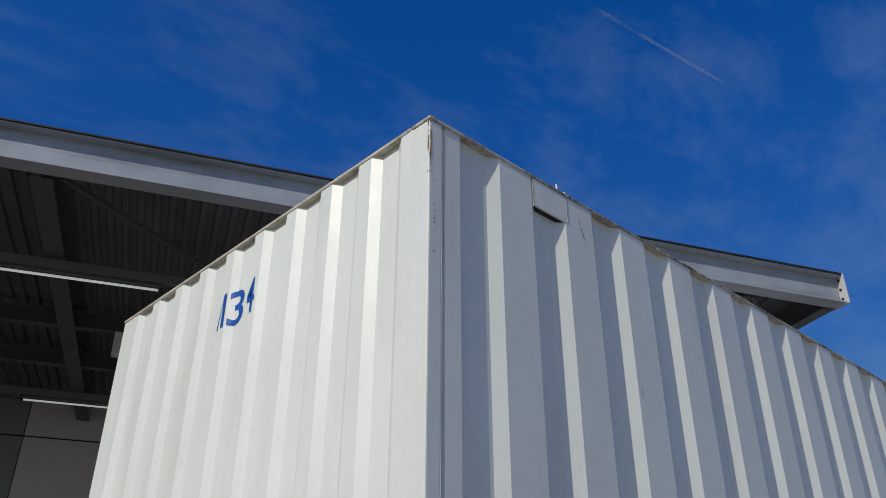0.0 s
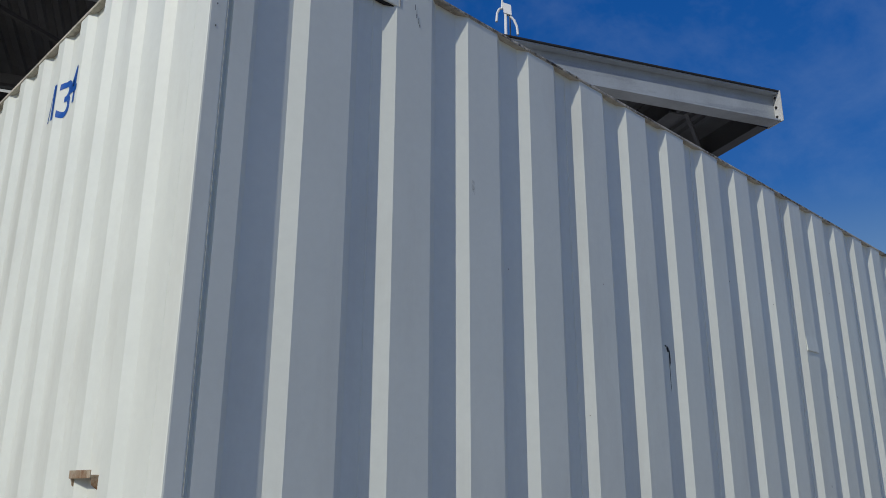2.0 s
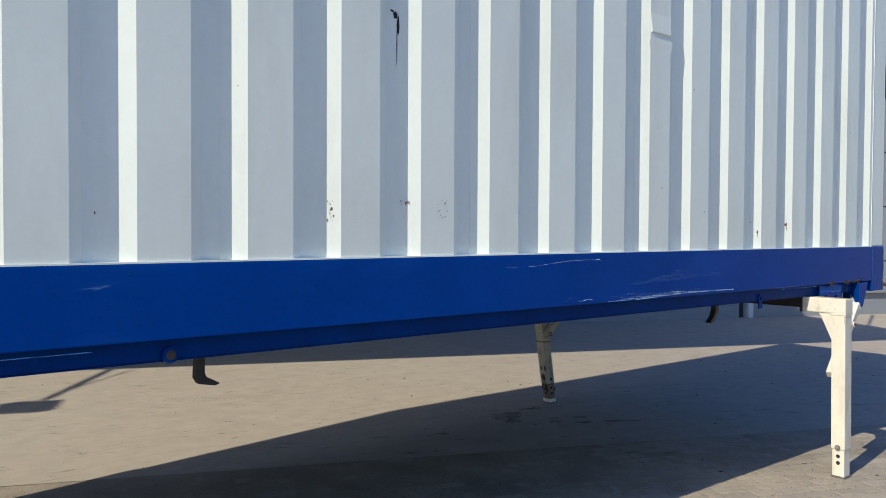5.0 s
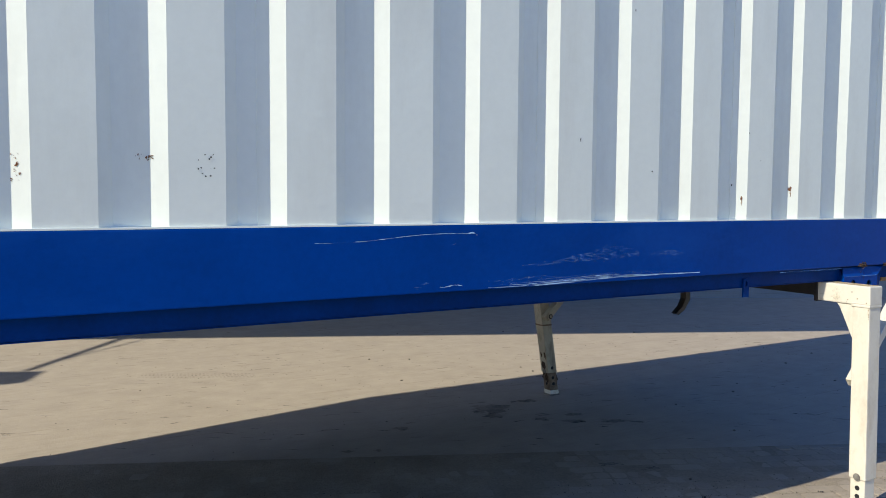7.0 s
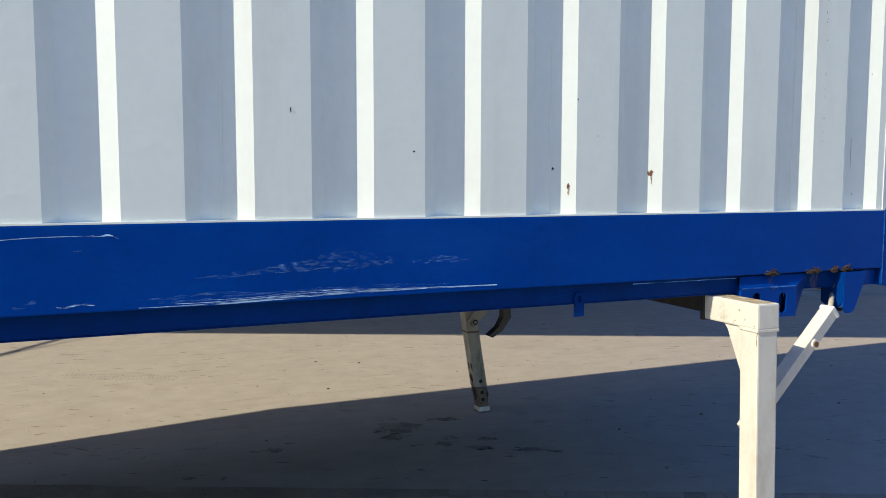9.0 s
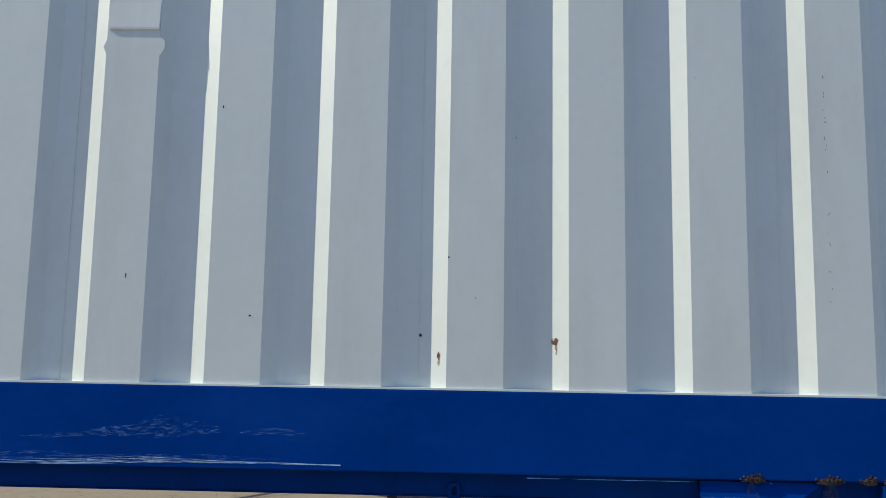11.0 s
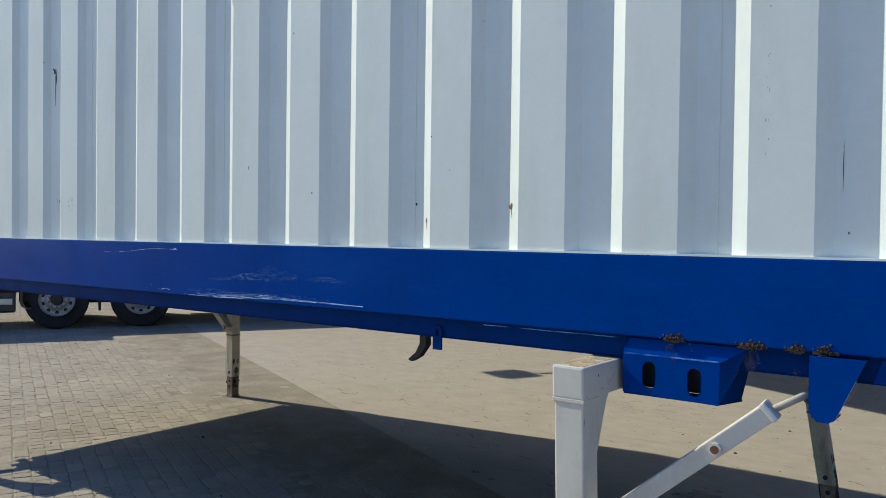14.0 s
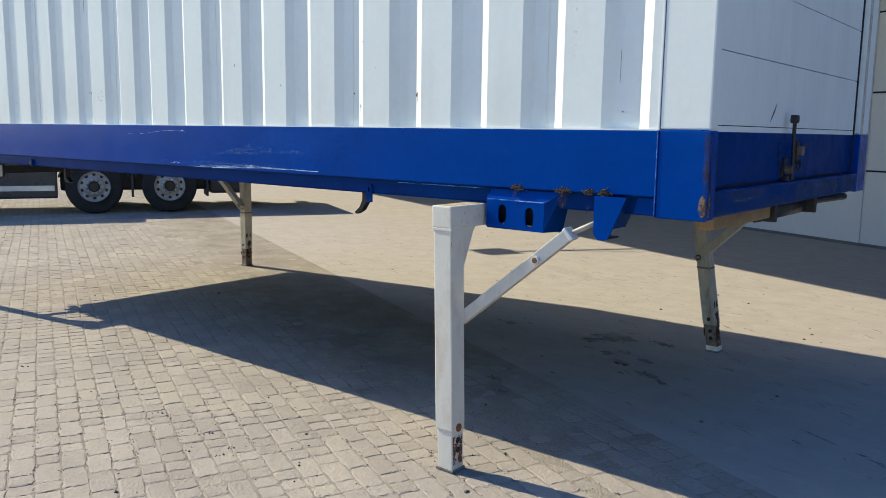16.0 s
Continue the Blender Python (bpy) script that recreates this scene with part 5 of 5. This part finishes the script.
for course in range(15):
    z0 = -0.08 + course * 0.104
    splits = [5.605, 5.95] if course % 2 else [5.605, 5.775, 5.95]
    for a, b in zip(splits, splits[1:]):
        key = round(b - a, 3)
        if key not in brick_meshes:
            brick_meshes[key] = mesh_from(box((0.006, -0.012, 0.0), (b - a - 0.006, 0.05, 0.088), 0.004), "brick", M_BRICK)
        ob = new("brick", brick_meshes[key])
        ob.parent = pier
        ob.matrix_local = YARD @ Matrix.Translation((a, WALL_N - 0.13, z0))

red = tagged(empty("extinguisher_cover", sn(5.52, WALL_N - 0.09, 0.62)), "red fabric cover over a wall-hung fire extinguisher", "fire extinguisher")
red.rotation_euler = (0, 0, ANG)
bm = bmesh.new()
outline = [(-0.10, -0.33), (-0.15, -0.12), (-0.155, 0.05), (-0.13, 0.18), (-0.05, 0.29), (0.09, 0.37), (0.13, 0.34), (0.155, 0.20), (0.14, 0.0), (0.135, -0.2), (0.06, -0.30), (0.0, -0.34)]
levels = [(0.0, 1.0), (-0.08, 1.0), (-0.15, 0.92), (-0.19, 0.72), (-0.205, 0.4)]
rings = [[bm.verts.new((u * f, d, v * f)) for u, v in outline] for d, f in levels]
for a, b in zip(rings, rings[1:]):
    for k in range(len(outline)):
        bm.faces.new((a[k], a[(k + 1) % len(outline)], b[(k + 1) % len(outline)], b[k]))
bm.faces.new(rings[-1])
bm.faces.new(rings[0][::-1])
bmesh.ops.subdivide_edges(bm, edges=bm.edges[:], cuts=1, use_grid_fill=True, smooth=0.4)
part("cover", bm, M_RED, red, smooth=True)
label = part("label_frame", box((-0.06, -0.214, -0.11), (0.10, -0.206, 0.07), 0.002), M_PLWHITE, red)
part("label_field", box((-0.05, -0.2165, -0.10), (0.09, -0.2135, 0.06)), M_RED, label)
part("pictogram", box((-0.035, -0.2185, -0.07), (0.005, -0.216, 0.03)), M_PLWHITE, label)
part("bar", box((0.02, -0.2185, -0.08), (0.035, -0.216, 0.0)), M_PLWHITE, label)
part("bar", box((0.045, -0.2185, -0.08), (0.06, -0.216, 0.02)), M_PLWHITE, label)

sg = tagged(empty("extinguisher_sign", sn(5.89, WALL_N - 0.03, 1.71)), "small red fire extinguisher sign with white pictogram", "sign")
sg.rotation_euler = (0, 0, ANG)
part("plate", box((-0.06, -0.004, -0.068), (0.06, 0.004, 0.068), 0.002), M_SIGNRED, sg)
part("pictogram", box((-0.02, -0.007, -0.055), (0.025, -0.003, 0.035), 0.001), M_PLWHITE, sg)
part("pictogram", box((-0.035, -0.007, 0.01), (-0.015, -0.003, 0.055), 0.001), M_PLWHITE, sg)

wb = tagged(empty("wall_box", sn(5.11, WALL_N, 2.30)), "grey-white radio box with a stub aerial on the wall", "electrical box")
wb.rotation_euler = (0, 0, ANG)
part("housing", box((-0.09, -0.12, -0.19), (0.045, 0.0, 0.19), 0.012), M_PANEL_L, wb)
part("aerial", rod((-0.01, -0.05, 0.19), (-0.01, -0.05, 0.33), 0.008, 8), M_BLACKP, wb)
part("conduit", rod((0.0, -0.02, -0.19), (0.0, -0.02, -1.05), 0.014, 8), M_PLWHITE, wb)

bm = bmesh.new()
rngp = random.Random(4)
for k in range(16):
    u, v = rngp.uniform(-0.11, 0.11), rngp.uniform(-0.10, 0.10)
    add_box(bm, (u - 0.03, -0.002 - 0.0002 * k, v - 0.010), (u + 0.03, 0.0, v + 0.012))
torn = part("torn_sticker", bm, M_PLWHITE)
torn.matrix_world = Matrix.Translation(sn(5.27, WALL_N - 0.001, 1.54)) @ YARD
tagged(torn, "torn remains of a white sticker on the wall", "sticker")

sockets = []
for k, (s, w, h) in enumerate(((5.25, 0.07, 0.13), (5.36, 0.06, 0.11), (5.46, 0.09, 0.19))):
    so = tagged(empty("wall_socket", sn(s, WALL_N, 1.17 - 0.02 * k)), "small grey weatherproof wall socket with a dangling cable", "socket", "sockets on the wall")
    sockets.append(so)
    so.rotation_euler = (0, 0, ANG)
    part("housing", box((-w / 2, -0.07, -h / 2), (w / 2, 0.0, h / 2), 0.01), M_SOCKET, so)
    part("flap", box((-w / 2 + 0.01, -0.08, -h / 2 + 0.015), (w / 2 - 0.01, -0.068, h / 2 - 0.03), 0.004), M_GALV, so)
    part("gland", rod((0, -0.03, -h / 2), (0, -0.03, -h / 2 - 0.05), 0.012, 8), M_BLACKP, so)
cable = bmesh.new()
pts = [(0.05 * k, -0.03, 1.02 - 0.12 * math.sin(math.pi * k / 6) - 0.01 * k) for k in range(7)]
for a, b in zip(pts, pts[1:]):
    add_rod(cable, a, b, 0.008, 6)
cb = part("cable", cable, M_BLACKP)
cb.matrix_world = Matrix.Translation(sn(5.08, WALL_N - 0.01, 0.06)) @ YARD
tagged(cb, "loose black cable hanging between wall sockets", "cable")

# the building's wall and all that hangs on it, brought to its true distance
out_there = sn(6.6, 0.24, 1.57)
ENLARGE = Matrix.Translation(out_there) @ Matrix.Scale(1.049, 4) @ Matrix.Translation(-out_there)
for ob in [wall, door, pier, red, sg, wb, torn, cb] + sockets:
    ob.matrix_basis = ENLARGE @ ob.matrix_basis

# oil on the slab: one large spill with drips round it, and older spots
rng = random.Random(11)
for x, y, w, h in ((5.22, 2.49, 0.27, 0.20), (5.13, 2.30, 0.15, 0.10), (5.08, 2.44, 0.07, 0.05), (5.38, 2.065, 0.11, 0.05), (5.55, 1.91, 0.12, 0.06), (5.67, 2.04, 0.10, 0.06), (5.60, 2.54, 0.15, 0.05),
                   (5.85, 1.75, 0.13, 0.05), (5.96, 1.66, 0.09, 0.04), (5.14, 1.05, 0.10, 0.04), (5.32, 0.86, 0.08, 0.04), (4.37, 2.35, 0.10, 0.06), (5.46, 2.15, 0.08, 0.06), (3.83, 2.06, 0.07, 0.03), (4.01, 1.98, 0.03, 0.05)):
    bm = bmesh.new()
    base_z = GROUND + 0.004
    bm.faces.new([bm.verts.new((x + u * DS.x + v * DN.x, y + u * DS.y + v * DN.y, base_z)) for u, v in blotch(rng, w * 1.15, h * 1.15, 0.4, 22)])
    for k in range(4 if w > 0.1 else 2):
        a, d, r = rng.uniform(0, 2 * math.pi), rng.uniform(0.5, 0.95), rng.uniform(0.012, 0.035) * min(1.0, w / 0.12)
        q = Vector((x, y, 0)) + DS * (math.cos(a) * d * w) + DN * (math.sin(a) * d * h)
        bm.faces.new([bm.verts.new((q.x + u * DS.x + v * DN.x, q.y + u * DS.y + v * DN.y, base_z - 0.0001 * (k + 1))) for u, v in blotch(rng, r * 1.8, r, 0.35, 10)])
    tagged(part("oil_stain", bm, M_OIL), "dark oil stain soaked into the yard slab", "stain", "oil stains on the slab")
# print of a tyre tread in the dust
bm = bmesh.new()
for k in range(30):
    for row in (0, 1, 2):
        q = Vector((3.04, 4.90, 0)).lerp(Vector((3.93, 4.44, 0)), k / 29) + Vector((0.02, 0.045, 0)) * row * 1.3
        w = 0.026 * rng.uniform(0.6, 1.1)
        vs = [bm.verts.new((q.x + a + (0.012 if row == 1 else 0), q.y + b, GROUND + 0.0035)) for a, b in ((-w * 0.5, -0.018), (w * 0.2, -0.022), (w * 0.6, 0.018), (-w * 0.2, 0.022))]
        bm.faces.new(vs)
tagged(part("tyre_print", bm, M_PRINT), "faint tyre tread print in the dust on the slab", "tyre print", kind="stuff")
# crumbs of stone on the yard
bm = bmesh.new()
for k in range(800):
    s, n = rng.uniform(-6, 10), rng.uniform(-0.6, 8.5)
    if k % 3 == 0:
        # swept together in patches
        s, n = 2.5 + 3.2 * (k % 5) * 0.5 + rng.gauss(0, 0.5), 5.2 + rng.gauss(0, 0.35) + 0.3 * (k % 7)
    p = sn(s, n)
    r = rng.uniform(0.002, 0.005) * (2.6 if rng.random() < 0.1 else 1)
    base = [(r * rng.uniform(0.7, 1.3), k * math.pi / 3 + rng.uniform(-0.2, 0.2)) for k in range(6)]
    rings = [[bm.verts.new((p.x + f * q * math.cos(a), p.y + f * q * math.sin(a), GROUND + h * r)) for q, a in base] for f, h in ((1.0, -0.3), (0.95, 0.35), (0.5, 0.7))]
    for lo_r, hi_r in zip(rings, rings[1:]):
        for i in range(6):
            bm.faces.new((lo_r[i], lo_r[(i + 1) % 6], hi_r[(i + 1) % 6], hi_r[i]))
    bm.faces.new(rings[-1])
tagged(part("gravel_crumbs", bm, M_GRIT), "scattered dark stone crumbs and dirt on the yard", "gravel", kind="stuff")
# short scuffs dragged along the slab, some darker and some paler than it
for material, count in ((M_DARKSCUFF, 380), (M_PALESCUFF, 420)):
    bm_v, bm_f = [], []
    for k in range(count):
        c = sn(rng.uniform(-3, 10.2), rng.uniform(PAVE_N + 0.05, 8.6))
        a = ANG + rng.gauss(0, 0.22)
        e, f = Vector((math.cos(a), math.sin(a), 0)), Vector((-math.sin(a), math.cos(a), 0))
        long, broad = rng.uniform(0.03, 0.13) * (2.0 if rng.random() < 0.12 else 1), rng.uniform(0.008, 0.022)
        base = len(bm_v)
        for u, v in blotch(rng, long, broad, 0.4, 9):
            q = c + e * u + f * v
            bm_v.append((q.x, q.y, GROUND + 0.0026 + 0.000001 * k))
        bm_f.append(tuple(range(base, base + 9)))
    me = bpy.data.meshes.new("slab_scuffs")
    me.from_pydata(bm_v, [], bm_f)
    me.materials.append(material)
    tagged(new("slab_scuffs", me), "short dragged scuffs on the concrete slab", "scuff", kind="stuff")


# thin condensation trail far up in the sky
trail_a, trail_b = Vector((0.5855, 0.3884, 0.7116)) * 3000, Vector((0.7256, 0.3036, 0.6175)) * 3000
along = (trail_b - trail_a)
across = along.cross(trail_a).normalized()
bm = bmesh.new()
left, right = [], []
for k in range(41):
    f = -0.6 + 1.6 * k / 40
    half_w = 5.0 + 3.0 * (1 - f) * 0.5
    p = trail_a + along * f
    left.append(bm.verts.new(p - across * half_w))
    right.append(bm.verts.new(p + across * half_w))
for k in range(40):
    bm.faces.new((left[k], left[k + 1], right[k + 1], right[k]))
tagged(part("vapour_trail", bm, M_TRAIL), "faint straight white vapour trail in the sky", "backdrop", kind="structure")

# ---- pavers ----
P_HALF, P_ROW = 0.1055, 0.1060
S_A, S_B, N_A = -17.0, 12.5, -7.0
rows_n = int((PAVE_N - N_A) / P_ROW)


def paver_outline(length, inset):
    """A block with worn, rounded corners."""
    a, h, q = length / 2 - inset, P_ROW / 2 - inset, 0.015
    half = [(-a + q, -h), (-a * 0.35, -h - 0.001), (a * 0.35, -h - 0.001), (a - q, -h), (a - 0.004, -h + 0.004), (a, -h + q), (a + 0.001, -h * 0.3), (a + 0.001, h * 0.3), (a, h - q), (a - 0.004, h - 0.004)]
    return half + [(-u, -v) for u, v in half]


RINGS = {k: (paver_outline(k * P_HALF, 0.0022), paver_outline(k * P_HALF, 0.0030), paver_outline(k * P_HALF, 0.0095)) for k in (1, 2)}
COUNT = 20
rng = random.Random(5)
single_meshes = {1: [], 2: []}
for size in (1, 2):
    for k in range(5):
        bm = bmesh.new()
        rings = []
        for ring_pts, z in zip(RINGS[size], (-0.03, -0.0028, 0.0)):
            rings.append([bm.verts.new((u + rng.uniform(-0.0062, 0.0062), v + rng.uniform(-0.0062, 0.0062), z + (rng.uniform(-0.001, 0.001) if z == 0 else 0))) for u, v in ring_pts])
        for a, b in zip(rings, rings[1:]):
            for i in range(COUNT):
                bm.faces.new((a[i], a[(i + 1) % COUNT], b[(i + 1) % COUNT], b[i]))
        bm.faces.new(rings[-1])
        single_meshes[size].append(mesh_from(bm, "paver", M_PAVER_ONE))

paving = tagged(empty("paving", (0, 0, 0)), "worn grey concrete block pavers in rows with sandy joints", "paving", kind="structure")
verts, faces = [], []
singles = []
for j in range(rows_n):
    n = PAVE_N - 0.056 - j * P_ROW
    s = S_A + (P_HALF if j % 2 else 0) + rng.uniform(-0.02, 0.02)
    while s < S_B:
        sizes = (1, 1) if rng.random() < 0.5 else (2,)
        for size in sizes:
            c = s + size * P_HALF / 2
            s += size * P_HALF
            p = sn(c, n)
            z = GROUND + rng.gauss(0.0, 0.0008)
            z -= 0.0024 * min(max((4.8 - c) / 1.2, 0), 1) * min(max((n - 1.5) / 0.7, 0), 1)
            z -= 0.0030 * max(0.0, noise.noise(Vector((c * 0.9, n * 1.7, 0.0))) + 0.5 * noise.noise(Vector((c * 3.1, n * 4.0, 3.0))))
            z -= 0.0022 * min(max((n - 2.1) / 0.7, 0), 1)
            tx, ty = rng.gauss(0, 0.0048), rng.gauss(0, 0.0048)
            if 3.9 <= c <= 7.4 and 0.7 <= n <= 2.2 and len(singles) < 300:
                ob = new("paver", single_meshes[size][rng.randrange(5)])
                ob.parent = paving
                ob.matrix_local = Matrix.Translation((p.x, p.y, z)) @ Euler((tx, ty, ANG + rng.gauss(0, 0.008) + (math.pi if rng.random() < 0.5 else 0))).to_matrix().to_4x4()
                singles.append(ob)
                continue
            base = len(verts)
            near = c > -7 and n > -2.5
            for ring_pts, dz in ((RINGS[size][0], -0.016), (RINGS[size][1], -0.0028), (RINGS[size][2], 0.0)) if near else ((RINGS[size][2], 0.0),):
                for u, v in ring_pts:
                    u += rng.uniform(-0.0062, 0.0062)
                    v += rng.uniform(-0.0062, 0.0062)
                    q = sn(c + u, n + v)
                    verts.append((q.x, q.y, z + dz + tx * v + ty * u))
            if near:
                for row in (base, base + COUNT):
                    for k in range(COUNT):
                        faces.append((row + k, row + (k + 1) % COUNT, row + COUNT + (k + 1) % COUNT, row + COUNT + k))
                faces.append(tuple(range(base + 2 * COUNT, base + 3 * COUNT)))
            else:
                faces.append(tuple(range(base, base + COUNT)))
me = bpy.data.meshes.new("paver_field")
me.from_pydata(verts, [], faces)
me.materials.append(M_PAVER)
field = new("paver_field", me)
field.parent = paving
tagged(field, kind="stuff")

# grit lying in and beside the joints
bm_v, bm_f = [], []
for k in range(9000):
    s = rng.uniform(2.0, 8.6)
    row = rng.randrange(6, 46)
    n = PAVE_N - 0.003 - row * P_ROW + rng.gauss(0, 0.009)
    if noise.noise(Vector((s * 1.3, n * 2.0, 7.0))) < -0.05:
        continue
    p = sn(s, n)
    r = rng.uniform(0.0012, 0.0036)
    base = len(bm_v)
    for f, h in ((1.0, -0.2), (0.9, 0.5), (0.4, 0.9)):
        for i in range(5):
            a = i * 1.2566 + rng.uniform(-0.25, 0.25)
            bm_v.append((p.x + f * r * math.cos(a) * rng.uniform(0.7, 1.4), p.y + f * r * math.sin(a) * rng.uniform(0.7, 1.4), GROUND + h * r))
    for q in (0, 5):
        for i in range(5):
            bm_f.append((base + q + i, base + q + (i + 1) % 5, base + q + 5 + (i + 1) % 5, base + q + 5 + i))
    bm_f.append(tuple(base + 10 + i for i in range(5)))
me = bpy.data.meshes.new("joint_grit")
me.from_pydata(bm_v, [], bm_f)
me.materials.append(M_CRUMB)
grit = new("joint_grit", me)
grit.parent = paving
tagged(grit, kind="stuff")

# dark clumps of dirt scattered over the pavers
rng = random.Random(77)
bm_v, bm_f = [], []
for k in range(46):
    s, n = rng.uniform(2.4, 7.0), rng.uniform(-0.2, 2.6)
    if k % 2:
        s, n = 4.9 + rng.gauss(0, 0.55), 1.25 + rng.gauss(0, 0.4)
    for _ in range(rng.choice((1, 1, 2, 4))):
        p = sn(s + rng.gauss(0, 0.012), n + rng.gauss(0, 0.012))
        r = rng.uniform(0.002, 0.0055) * (1.6 if rng.random() < 0.12 else 1)
        base = len(bm_v)
        for f, h in ((1.0, -0.2), (0.95, 0.4), (0.45, 0.8)):
            for i in range(6):
                a = i * 1.0472 + rng.uniform(-0.25, 0.25)
                bm_v.append((p.x + f * r * math.cos(a) * rng.uniform(0.7, 1.4), p.y + f * r * math.sin(a) * rng.uniform(0.7, 1.4), GROUND + h * r))
        for q in (0, 6):
            for i in range(6):
                bm_f.append((base + q + i, base + q + (i + 1) % 6, base + q + 6 + (i + 1) % 6, base + q + 6 + i))
        bm_f.append(tuple(base + 12 + i for i in range(6)))
me = bpy.data.meshes.new("dirt_clumps")
me.from_pydata(bm_v, [], bm_f)
me.materials.append(M_TYRE)
clumps = new("dirt_clumps", me)
clumps.parent = paving
tagged(clumps, kind="stuff")
